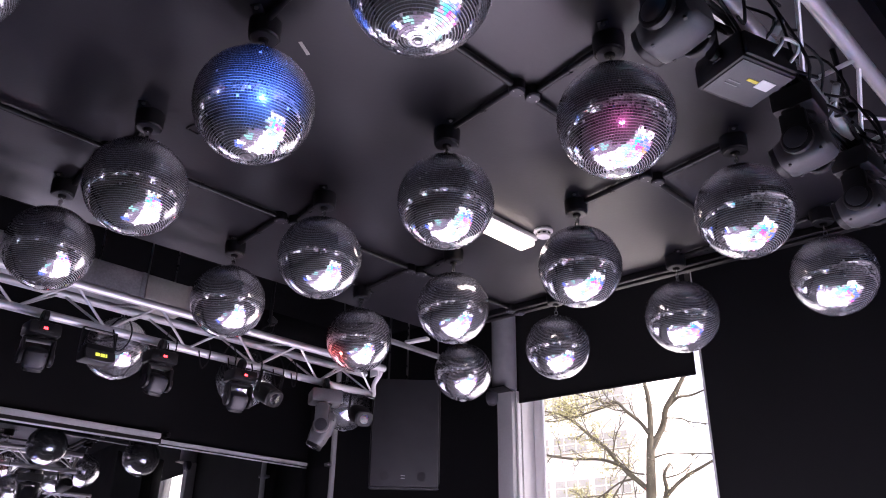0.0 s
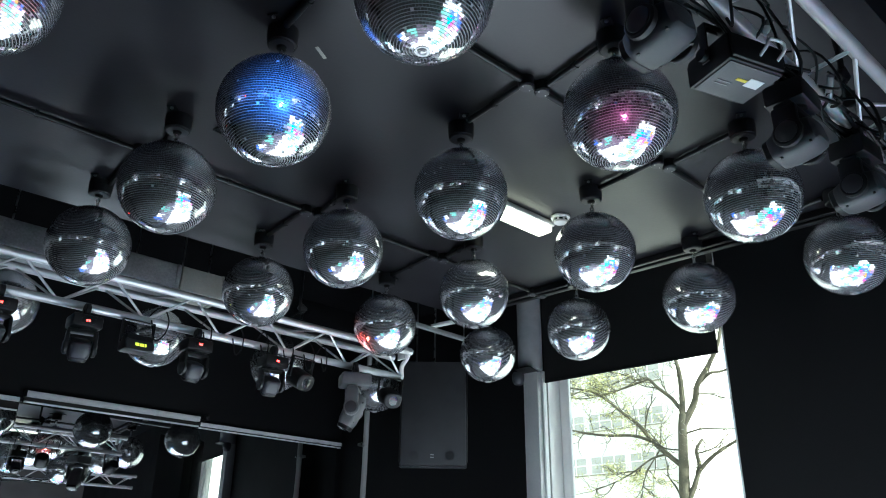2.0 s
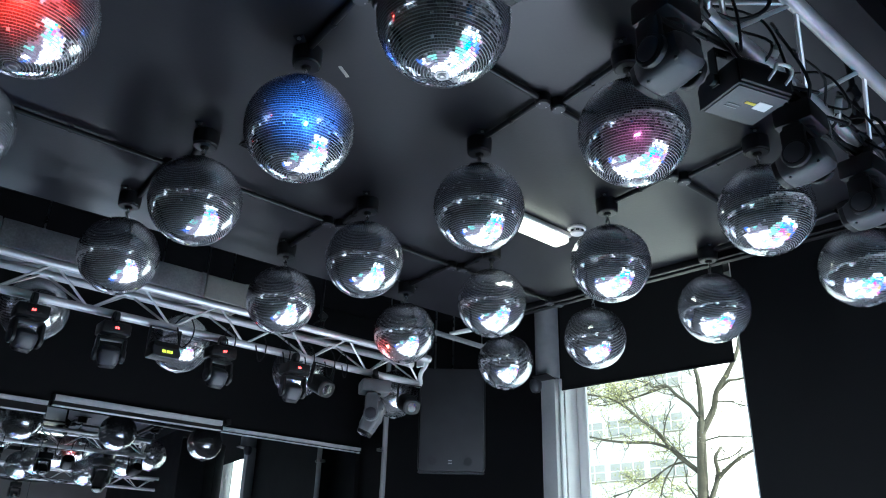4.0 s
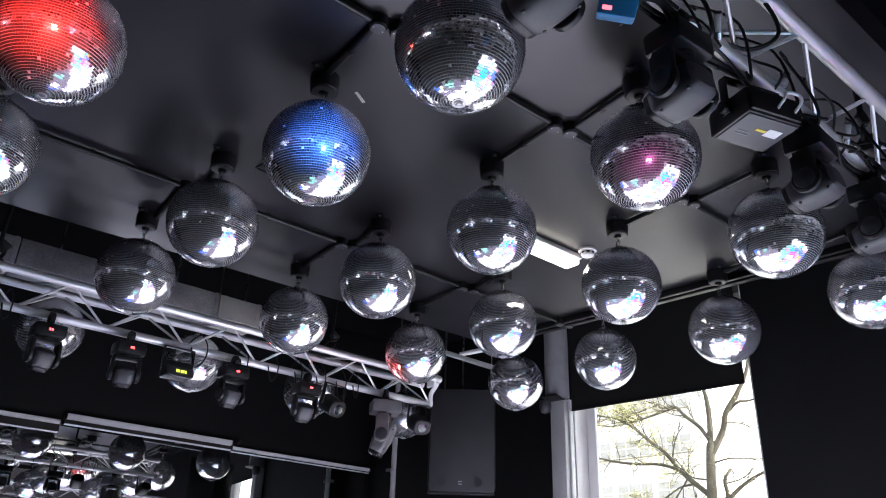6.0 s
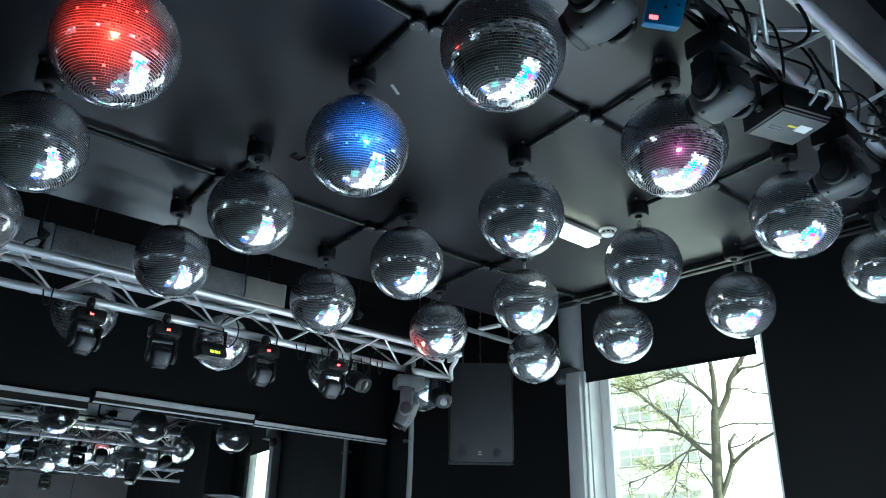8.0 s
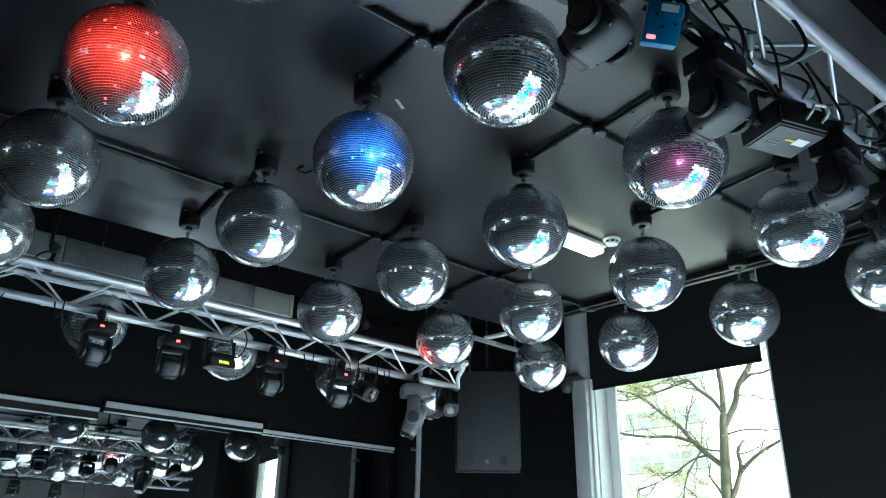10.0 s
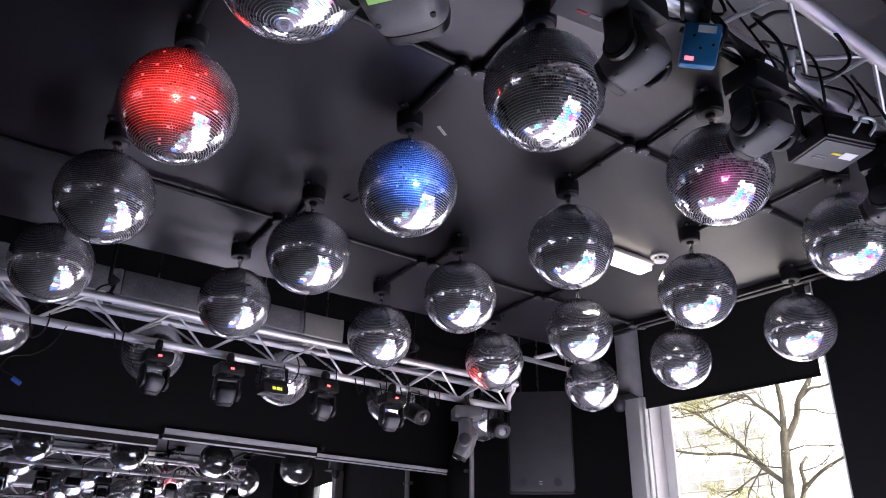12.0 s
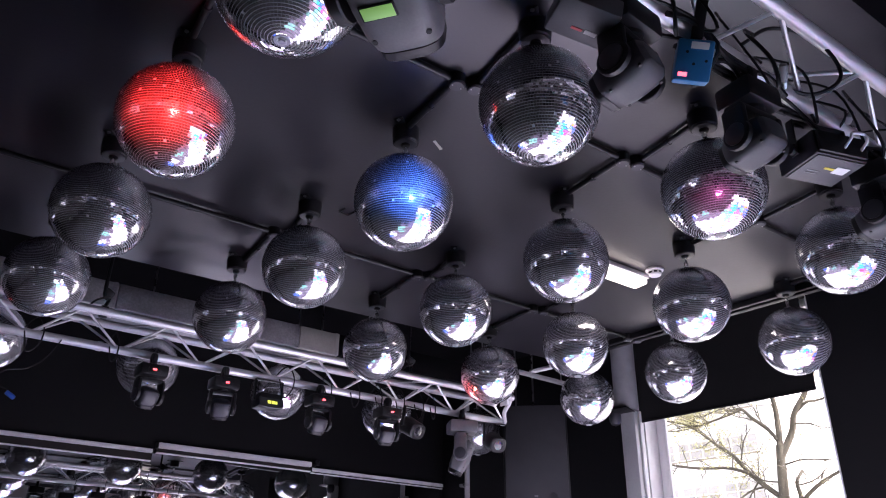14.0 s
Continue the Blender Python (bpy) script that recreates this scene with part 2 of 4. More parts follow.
structure("floor", prism([(ROOM_X0, ROOM_Y0), (6.6, ROOM_Y0), (6.0, 7.3), (ROOM_X0, 7.3)], -0.2, 0.0), M_FLOOR, "worn brown-grey wooden club floor")
structure("ceiling", prism([(ROOM_X0, 0.47), (ceiling_edge(0.47), 0.47), (ceiling_edge(3.98), 3.98), (ROOM_X0, 4.27)], CEIL_Z, CEIL_Z + 0.16), M_CEIL, "dark grey painted lowered ceiling with satin sheen")
structure("ceiling_upper", prism([(ROOM_X0, ROOM_Y0), (6.9, ROOM_Y0), (6.2, 7.4), (ROOM_X0, 7.4)], TOP_Z, TOP_Z + 0.2), M_UPPER, "black upper ceiling above the lowered one", "ceiling")
structure("wall_north", prism([(ROOM_X0, MIRROR_Y + 0.03), (6.2, MIRROR_Y + 0.03), (6.2, MIRROR_Y + 0.3), (ROOM_X0, MIRROR_Y + 0.3)], 0, TOP_Z), M_BLACK, "matt black painted back wall with small scuffs", "wall")
structure("wall_west", prism([(ROOM_X0 - 0.25, ROOM_Y0), (ROOM_X0, ROOM_Y0), (ROOM_X0, 7.3), (ROOM_X0 - 0.25, 7.3)], 0, TOP_Z), M_ROOM, "dull warm grey painted side wall", "wall")
structure("wall_south", prism([(ROOM_X0 - 0.25, ROOM_Y0 - 0.25), (6.9, ROOM_Y0 - 0.25), (6.9, ROOM_Y0), (ROOM_X0 - 0.25, ROOM_Y0)], 0, TOP_Z), M_ROOM, "dull warm grey painted wall", "wall")

# window wall with its opening
S0, S1, Z0, Z1 = 1.94, 3.54, 0.85, 4.02
_bm = B()
for s0, s1, z0, z1 in ((-6.2, S0, 0, TOP_Z), (S1, 5.72, 0, TOP_Z), (S0, S1, 0, Z0), (S0, S1, Z1, TOP_Z)):
    box(_bm, (0.32, s1 - s0, z1 - z0), (0.16, (s0 + s1) / 2, (z0 + z1) / 2))
_ob = structure("wall_east", _bm, M_BLACK, "matt black painted window wall", "wall")
_ob.matrix_world = WALL

structure("wall_corner", prism([(4.93, 6.28), (5.25, 6.28), (5.25, 7.2), (4.93, 7.2)], 0, TOP_Z), M_BLACK, "matt black return of the wall in the corner", "wall")

# window: white reveal lining, frame, glass
_win = thing("window_1", WALL, "tall white framed window with one clear pane", "window")
_win["kind"] = "structure"
_bm = B()
box(_bm, (0.30, 0.012, Z1 - Z0), (0.165, S1 - 0.008, (Z0 + Z1) / 2))
box(_bm, (0.30, 0.012, Z1 - Z0), (0.165, S0 + 0.008, (Z0 + Z1) / 2))
part("reveal_lining", _bm, M_WHITE, _win)
for s in (S0 + 0.05, S1 - 0.055):
    part("frame_post", box(B(), (0.07, 0.07, Z1 - Z0), (0.22, s, (Z0 + Z1) / 2), 0.006), M_WHITE, _win)
part("frame_post", box(B(), (0.035, 0.025, Z1 - Z0), (0.185, S1 - 0.11, (Z0 + Z1) / 2), 0.004), M_WHITE, _win)
for z in (Z0 + 0.04, Z1 - 0.04):
    part("frame_rail", box(B(), (0.06, S1 - S0 - 0.18, 0.07), (0.22, (S0 + S1) / 2, z), 0.006), M_WHITE, _win)
part("window_sill", box(B(), (0.34, S1 - S0 + 0.1, 0.035), (0.06, (S0 + S1) / 2, Z0 - 0.02), 0.008), M_WHITE, _win)
_pane = part("pane", box(B(), (0.006, S1 - S0 - 0.18, Z1 - Z0 - 0.16), (0.22, (S0 + S1) / 2, (Z0 + Z1) / 2)), M_GLASS, _win, "clear glass pane", smooth=False)
_pane.visible_shadow = False

# roller blind pulled down over the head of the window
_blind = thing("roller_blind", WALL, "black roller blind pulled a third down over the window", "blind")
part("fabric", box(B(), (0.004, 1.535, 0.845), (-0.035, 2.7525, 3.628)), M_BLIND, _blind)
part("bottom_bar", tube(B(), (-0.035, 1.985, 3.206), (-0.035, 3.52, 3.206), 0.009, 10), M_BLIND, _blind)
part("roller", tube(B(), (-0.035, 1.965, 4.06), (-0.035, 3.535, 4.06), 0.03, 16), M_PLASTIC, _blind)
for s in (1.96, 3.54):
    part("bracket", box(B(), (0.06, 0.01, 0.10), (-0.03, s, 4.06)), M_STEEL, _blind)

# column between the window and the corner
_col = thing("column", WALL @ Matrix.Translation((-0.06, 3.60, 0)), "pale grey painted column beside the window, lit from it", "column")
_col["kind"] = "structure"
part("shaft", box(B(), (0.12, 0.15, 3.30), (0.0, 0.017, 1.65), 0.012), M_COLUMN, _col)
part("edge_strip", box(B(), (0.05, 0.018, 3.30), (0.02, -0.071, 1.65), 0.004), M_WHITE, _col)
part("casing", lathe(B(), [(0.100, 3.305), (0.106, 3.325), (0.106, TOP_Z - 0.01), (0.10, TOP_Z - 0.005)], Matrix.Translation((-0.04, 0.022, 0)), 40), M_SHELL, _col, "rounded grey casing round the column head")
part("bracket", box(B(), (0.14, 0.16, 0.012), pose(-0.11, 0.02, 3.30, 0, 8, 0), 0.003), M_PLASTIC, _col)
part("cable_dome", lathe(B(), [(0.012, 3.185), (0.035, 3.195), (0.052, 3.225), (0.055, 3.27), (0.045, 3.30)], Matrix.Translation((-0.08, 0.125, 0)), 24), M_HEAD, _col, "dark rounded plastic cover")

# wall mirrors in three panels, with white rails along their heads
for x0, x1, ztop in ((-2.6, 1.664, 2.878), (1.666, 3.244, 2.950), (3.246, 4.86, 2.945)):
    _mir = thing("wall_mirror", ((x0 + x1) / 2, MIRROR_Y, 0), "large frameless wall mirror reflecting the room", "mirror", "mirrors on the back wall")
    part("glass", box(B(), (x1 - x0 - 0.001, 0.012, ztop - 0.6), (0, 0.012, (ztop + 0.6) / 2)), M_MIRROR, _mir, smooth=False)
    part("backing", box(B(), (x1 - x0 - 0.01, 0.010, ztop - 0.61), (0, 0.024, (ztop + 0.6) / 2)), M_PLASTIC, _mir, smooth=False)
for x0, x1, z, h, dp, gap in ((-2.6, 1.66, 2.962, 0.036, 0.06, 0.064), (1.70, 3.25, 3.020, 0.050, 0.065, 0.036), (3.26, 4.905, 2.978, 0.034, 0.05, 0.014)):
    _r = thing("wall_rail", ((x0 + x1) / 2, MIRROR_Y + 0.03, z), "white metal rail above the wall mirror", "rail", "rails over the mirrors")
    part("casing", box(B(), (x1 - x0, dp, h), (0, -dp / 2, 0), 0.008), M_RAIL, _r)
    part("lip", box(B(), (x1 - x0, dp * 0.7, 0.010), (0, -dp * 0.35 - 0.001, -h / 2 - gap - 0.004), 0.002), M_RAIL, _r)
    part("channel", box(B(), (x1 - x0, dp * 0.5, gap - 0.002), (0, -dp * 0.25, -h / 2 - gap / 2)), M_GAP, _r, "dark brown recess under the rail")
    for s in (-1, 1):
        part("end_cap", box(B(), (0.012, dp + 0.004, h + 0.006), (s * (x1 - x0 + 0.008) / 2, -dp / 2 - 0.001, 0), 0.003), M_PLASTIC, _r)
_bk = thing("cable_gland", (3.30, MIRROR_Y - 0.05, 3.045), "small dark bracket at the joint of two rails", "bracket")
part("body", lathe(B(), [(0.016, -0.02), (0.02, -0.015), (0.02, 0.012), (0.012, 0.02)], pose(0, 0, 0, 0, 60, 0), 12), M_PLASTIC, _bk)
part("foot", box(B(), (0.03, 0.09, 0.02), (0.01, 0.035, -0.02), 0.003), M_PLASTIC, _bk)

# pipe in the corner
_pp = thing("wall_pipe", (4.74, 6.36, 0), "pale grey vertical pipe bent slightly near its foot", "pipe")
part("pipe", hose(B(), [(0, 0, 0), (0.01, 0, 0.9), (0.0, 0, 1.7), (0.03, 0, 2.2), (0.045, 0, 2.6), (0.045, 0, 3.1), (0.045, 0, TOP_Z)], 0.028, 12), M_COLUMN, _pp)
for z in (1.0, 2.9):
    part("clip", box(B(), (0.08, 0.10, 0.03), (0.04, 0.03, z), 0.004), M_STEEL, _pp)

# duct behind the truss, in sections
for x0, x1, mat, lab in ((-3.2, 0.62, M_DUCT, "dull galvanised air duct section"), (0.625, 1.92, M_DUCT, "dull galvanised air duct section"), (1.925, 2.25, M_DUCTL, "paler beige-grey air duct section"), (2.255, 4.0, M_UPPER, "black painted air duct section")):
    _d = thing("duct_section", ((x0 + x1) / 2, 4.84, 3.475), lab, "duct", "duct sections behind the truss")
    part("casing", box(B(), (x1 - x0, 0.34, 0.17), (0, 0, 0), 0.006), mat, _d)
    part("flange", box(B(), (0.03, 0.345, 0.176), ((x1 - x0) / 2 - 0.02, 0, 0), 0.003), mat, _d)
    for s in (-0.3, 0.3):
        part("hanger", tube(B(), (s * (x1 - x0), 0, 0.06), (s * (x1 - x0), 0, TOP_Z - 3.45), 0.006, 8), M_STEEL, _d)

# ---- mirror balls ----
R_BALL, TILE = 0.202, 0.0092


def tile_mesh(seed):
    """All small mirror tiles of one ball: flat squares in rings, each tilted by a hair."""
    rnd = random.Random(seed)
    verts, faces = [], []
    rows = round(math.pi * R_BALL / TILE)
    for k in range(2, rows - 2):
        lat = -math.pi / 2 + (k + 0.5) * math.pi / rows
        n = max(6, round(2 * math.pi * R_BALL * math.cos(lat) / TILE))
        shift = rnd.random()
        for j in range(n):
            if rnd.random() < 0.004:
                continue
            lon = 2 * math.pi * (j + shift) / n
            nrm = Vector((math.cos(lat) * math.cos(lon), math.cos(lat) * math.sin(lon), math.sin(lat)))
            east = Vector((-math.sin(lon), math.cos(lon), 0))
            north = nrm.cross(east)
            a, b = rnd.gauss(0, 0.016), rnd.gauss(0, 0.016)
            e, u = east + a * nrm, north + b * nrm
            he, hu = 0.462 * TILE * min(1.0, 2 * math.pi * R_BALL * math.cos(lat) / (n * TILE)), 0.395 * TILE
            i = len(verts)
            for depth, grow in ((0.0, 1.0), (-0.003, 1.0)):
                c = nrm * (R_BALL + depth)
                verts += [c - he * e * grow - hu * u * grow, c + he * e * grow - hu * u * grow, c + he * e * grow + hu * u * grow, c - he * e * grow + hu * u * grow]
            faces += [(i, i + 1, i + 2, i + 3)] + [(i + 4 + q, i + 4 + (q + 1) % 4, i + (q + 1) % 4, i + q) for q in range(4)]
    me = bpy.data.meshes.new("mirror_tiles")
    me.from_pydata(verts, [], faces)
    me.materials.append(M_TILE)
    return me


def mirror_ball(m, top, label, group):
    """A ball at m's origin that hangs by a hook and chain from the height top above its centre."""
    ob = thing("mirror_ball", m, label, "mirror ball", group)
    t = new("mirror_tiles", tile_mesh(7))
    t.parent = ob
    tagged(t, kind="stuff")
    bm = B()
    bmesh.ops.create_uvsphere(bm, u_segments=48, v_segments=32, radius=R_BALL - 0.0022)
    part("core", bm, M_GROUT, ob, "pale grey core showing between the tiles")
    part("top_cap", lathe(B(), [(0.034, R_BALL - 0.006), (0.034, R_BALL + 0.003), (0.012, R_BALL + 0.008), (0.010, R_BALL + 0.016)], None, 20), M_STEEL, ob)
    bm = lathe(B(), [(0.022, -R_BALL - 0.001), (0.022, -R_BALL + 0.004)], None, 20)
    lathe(bm, [(0.007, -R_BALL - 0.005), (0.009, -R_BALL)], None, 12)
    part("bottom_cap", bm, M_STEEL, ob)
    part("bottom_ring", hose(B(), [(0.013 * math.cos(a), 0.013 * math.sin(a), -R_BALL - 0.003) for a in (0, 1.3, 2.6, 3.9, 5.2, 6.28)], 0.0018, 6), M_GROUT, ob)
    z, k = R_BALL + 0.012, 0
    while z < top - 0.004:                       # chain links, turned by turns
        h = min(0.032, top - z + 0.006)
        a = (math.pi / 2) * (k % 2) + 0.4
        ring = [(0.009 * math.cos(q) * math.cos(a), 0.009 * math.cos(q) * math.sin(a), z + h / 2 + h / 2 * math.sin(q)) for q in [2 * math.pi * i / 8 for i in range(9)]]
        part("chain_link", hose(B(), ring, 0.0028, 6, 3), M_STEEL, ob)
        z, k = z + 0.025, k + 1
    return ob


def ball_motor(m):
    """The motor housing on the ceiling from which a ball hangs."""
    ob = thing("ball_motor", m, "black cylindrical mirror ball motor fixed to the ceiling", "motor", "motors over the balls")
    part("housing", lathe(B(), [(0.050, -0.074), (0.055, -0.070), (0.058, -0.03), (0.058, -0.004)], None, 32), M_PLASTIC, ob)
    part("bearing", lathe(B(), [(0.040, -0.078), (0.047, -0.077), (0.048, -0.0735)], None, 24), M_HEAD, ob, "grey bearing plate")
    part("bearing_boss", lathe(B(), [(0.014, -0.089), (0.018, -0.087), (0.020, -0.0775)], None, 16), M_PLASTIC, ob)
    part("hook", hose(B(), [(0, 0, -0.086), (0.006, 0, -0.096), (0.010, 0, -0.108), (0, 0, -0.118), (-0.010, 0, -0.108)], 0.003, 6), M_STEEL, ob)
    for a in (0.6, 3.74):
        part("bolt", lathe(B(), [(0.008, -0.012), (0.008, -0.001)], Matrix.Translation((0.088 * math.cos(a), 0.088 * math.sin(a), 0)), 8), M_STEEL, ob, "bright steel bolt")
    part("flange", box(B(), (0.20, 0.04, 0.006), pose(0, 0, -0.004, 0, 0, math.degrees(0.6)), 0.002), M_PLASTIC, ob)
    return ob


BALL_X0, BALL_DX, BALL_Y0, BALL_DY, BALL_Z = 0.130, 0.929, 2.012, 0.847, 3.135
# centres of the balls that hang in five rows of four
BALLS = {
    (0, -1): (0.151, 1.166, 3.125), (0, 0): (0.141, 2.034, 3.156), (0, 1): (0.108, 2.856, 3.147), (0, 2): (0.073, 3.717, 3.134),
    (1, -1): (1.077, 1.199, 3.144), (1, 0): (1.074, 2.007, 3.135), (1, 1): (1.051, 2.837, 3.138), (1, 2): (1.028, 3.699, 3.132),
    (2, -1): (1.983, 1.181, 3.133), (2, 0): (2.006, 2.024, 3.141), (2, 1): (1.991, 2.868, 3.143), (2, 2): (1.988, 3.702, 3.133),
    (3, -1): (2.906, 1.164, 3.129), (3, 0): (2.909, 2.003, 3.129), (3, 1): (2.910, 2.867, 3.136), (3, 2): (2.917, 3.699, 3.139),
    (4, -1): (3.846, 1.157, 3.129), (4, 0): (3.848, 1.988, 3.118), (4, 1): (3.839, 2.850, 3.124), (4, 2): (3.860, 3.696, 3.128),
}
random.seed(3)
_first = _motor = None
for i in range(-1, 5):
    for j in range(-1, 3):
        x, y = BALL_X0 + BALL_DX * i, BALL_Y0 + BALL_DY * j
        x, y, z = BALLS.get((i, j), (x, y, BALL_Z))
        m = Matrix.Translation((x, y, z)) @ Matrix.Rotation(random.uniform(0, 6.28), 4, "Z")
        if _first is None:
            _first = mirror_ball(m, CEIL_Z - 0.106 - BALL_Z, "silver mirror ball of small square tiles hanging from a ceiling motor", "mirror balls under the ceiling")
            _motor = ball_motor(Matrix.Translation((x, y, CEIL_Z)))
        else:
            copy_thing(_first, m)
            copy_thing(_motor, Matrix.Translation((x, y, CEIL_Z)) @ Matrix.Rotation(random.uniform(-0.5, 0.5), 4, "Z"))
_far = None
for x, y in ((0.0, 4.90), (0.96, 4.94), (1.94, 5.00), (2.93, 5.05), (3.94, 5.12)):
    m = Matrix.Translation((x, y, 3.13)) @ Matrix.Rotation(random.uniform(0, 6.28), 4, "Z")
    if _far is None:
        _far = mirror_ball(m, 0.31, "silver mirror ball hanging behind the lighting truss", "mirror balls behind the truss")
    else:
        copy_thing(_far, m)

# ---- conduits, junction boxes, detector and emergency lamp on the ceiling ----
def conduit(p0, p1, r=0.0135):
    ob = thing("conduit", p0, "black round cable conduit clipped under the ceiling", "conduit", "ceiling conduits")
    d = Vector(p1) - Vector(p0)
    part("pipe", tube(B(), (0, 0, 0), d, r, 12), M_CONDUIT, ob)
    n = max(1, int(d.length / 0.45))
    for k in range(n):
        q = d * ((k + 0.5) / n)
        m, _ = frame_of(q - d.normalized() * 0.01, q + d.normalized() * 0.01)
        bm = lathe(B(), [(r + 0.004, -0.009), (r + 0.004, 0.009)], m, 12)
        part("clip", bm, M_CONDUIT, ob)


def junction(p):
    ob = thing("junction_box", p, "round black junction box where conduits meet", "junction box", "junction boxes")
    part("body", lathe(B(), [(0.030, -0.044), (0.033, -0.041), (0.034, -0.001)], None, 20), M_CONDUIT, ob)
    part("lid", lathe(B(), [(0.027, -0.049), (0.030, -0.0445)], None, 20), M_HEAD, ob, "dull grey lid")
    for a in (0, math.pi):
        part("screw", lathe(B(), [(0.003, -0.051), (0.003, -0.048)], Matrix.Translation((0.02 * math.cos(a), 0.02 * math.sin(a), 0)), 6), M_STEEL, ob)


CZ = CEIL_Z - 0.02
for y in (1.59, 3.21):
    xs = [BALL_X0 + BALL_DX * i - 0.03 for i in range(-1, 5)]
    conduit((ROOM_X0 + 0.05, y, CZ), (xs[0] - 0.03, y, CZ))
    for a, b in zip(xs, xs[1:]):
        conduit((a + 0.03, y, CZ), (b - 0.03, y, CZ))
    for k, x in enumerate(xs):
        junction((x, y, CEIL_Z))
        j = 0 if y < 2 else 2
        junction((x + 0.075, y - 0.02, CEIL_Z))
        conduit((x + 0.075, y - 0.05, CZ), (x + 0.035, BALL_Y0 + BALL_DY * (j - 1) + 0.06, CZ))
        conduit((x, y + 0.03, CZ), (x + 0.025, BALL_Y0 + BALL_DY * j - 0.06, CZ))
_tr = thing("ceiling_track", (0, 0, 0), "black twin rail running along the edge of the ceiling", "track")
for off, w in ((-0.05, 0.03), (0.02, 0.045)):
    a, b = Vector((ceiling_edge(0.5) + off, 0.5, CEIL_Z - 0.022)), Vector((ceiling_edge(3.95) + off, 3.95, CEIL_Z - 0.022))
    m, length = frame_of(a, b)
    part("rail", box(B(), (w, 0.04, length), m, 0.004), M_CONDUIT, _tr)

_sm = thing("smoke_detector", (3.06, 2.33, CEIL_Z), "round white smoke detector on the ceiling", "smoke detector")
part("base", lathe(B(), [(0.050, -0.014), (0.053, -0.010), (0.053, -0.001)], None, 32), M_WHITE, _sm)
part("chamber", lathe(B(), [(0.024, -0.044), (0.034, -0.040), (0.040, -0.026), (0.040, -0.014)], None, 32), M_WHITE, _sm)
for k in range(8):
    part("slot", box(B(), (0.002, 0.018, 0.010), Matrix.Rotation(k * math.pi / 4, 4, "Z") @ Matrix.Translation((0.0395, 0, -0.026))), M_PLASTIC, _sm)
_em = thing("emergency_light", pose(2.883, 2.455, CEIL_Z, 0, 0, 0), "lit white oblong emergency lamp on the ceiling", "lamp")
part("base", box(B(), (0.415, 0.125, 0.03), (0, 0, -0.016), 0.008), M_WHITE, _em)
part("diffuser", box(B(), (0.395, 0.105, 0.036), (0, 0, -0.048), 0.014), M_DIFFUSER, _em, "glowing warm white diffuser")
_pl = thing("ceiling_plate", pose(1.25, 2.02, CEIL_Z, 0, 0, 30), "small pale strip stuck to the ceiling", "plate")
part("plate", box(B(), (0.075, 0.014, 0.003), (0, 0, -0.0025), 0.001), M_DUCTL, _pl)
_br = thing("ceiling_bracket", pose(1.24, 2.80, CEIL_Z, 0, 0, 8), "small open black wire bracket on the ceiling", "bracket")
for x in (-0.028, 0.028):
    part("leg", box(B(), (0.006, 0.05, 0.008), (x, 0, -0.006), 0.001), M_CONDUIT, _br)
part("bar", box(B(), (0.062, 0.006, 0.008), (0, 0.025, -0.006), 0.001), M_CONDUIT, _br)

# ---- trusses ----
def truss(name, x0, x1, y, z, phase, half, label):
    """A triangular aluminium truss along x, point down: y, z of its camera-side upper chord."""
    side, r = 0.21, 0.0245
    ob = thing(name, (0, 0, 0), label, "truss")
    chords = ((y, z), (y + side, z), (y + side / 2, z - side * 0.83))
    for cy, cz in chords:
        part("chord", tube(B(), (x0, cy, cz), (x1, cy, cz), r, 20), M_ALU, ob)
    x, k = x0 + phase, 0
    while x + half < x1:
        p, q = (x, x + half) if k % 2 else (x + half, x)
        for (ay, az), (by, bz) in ((chords[0], chords[2]), (chords[1], chords[2]), (chords[0], chords[1]))[:3 if k % 4 == 0 else 2]:
            part("brace", tube(B(), (p, ay, az), (q, by, bz), 0.0075, 8), M_ALU, ob)
        x, k = x + half, k + 1
    for cx in (x0 + 0.02, x0 + 1.9, x0 + 3.9, x1 - 0.02):
        for cy, cz in chords:
            if x0 < cx < x1:
                part("collar", tube(B(), (cx - 0.012, cy, cz), (cx + 0.012, cy, cz), r + 0.004, 20), M_ALU, ob)
    return ob


truss("lighting_truss", -3.4, 3.56, 4.20, 3.185, 0.09, 0.245, "aluminium triangular lighting truss hung before the back wall")
truss("lighting_truss", -3.2, 5.2, 0.49, 3.20, 0.10, 0.235, "aluminium triangular lighting truss close under the ceiling")


def truss_clamp(x, y, z, top):
    ob = thing("truss_hanger", (x, y, z), "black clamp and strap holding the truss up", "hanger", "truss hangers")
    m = Matrix.Rotation(math.pi / 2, 4, "Y")
    part("clamp", lathe(B(), [(0.032, -0.022), (0.036, -0.018), (0.036, 0.018), (0.032, 0.022)], m, 16), M_PLASTIC, ob)
    part("strap", hose(B(), [(0, 0, 0.03), (0.02, 0.02, 0.10), (-0.015, 0.0, 0.16), (0.01, 0.01, top - z)], 0.011, 8), M_CABLE, ob)
    part("shackle", box(B(), (0.06, 0.03, 0.05), pose(0.01, 0.01, 0.12, 20, 30, 0), 0.01), M_PLASTIC, ob)
    part("tail", hose(B(), [(0.02, 0.0, 0.10), (-0.05, -0.01, 0.06), (-0.08, -0.01, 0.02), (-0.06, 0, -0.01)], 0.006, 6), M_CABLE, ob)


for x in (-1.9, 0.47, 2.6):
    truss_clamp(x, 4.22, 3.19, TOP_Z)
for x in (-1.2, 0.6, 2.6):
    truss_clamp(x, 0.62, 3.20, CEIL_Z)

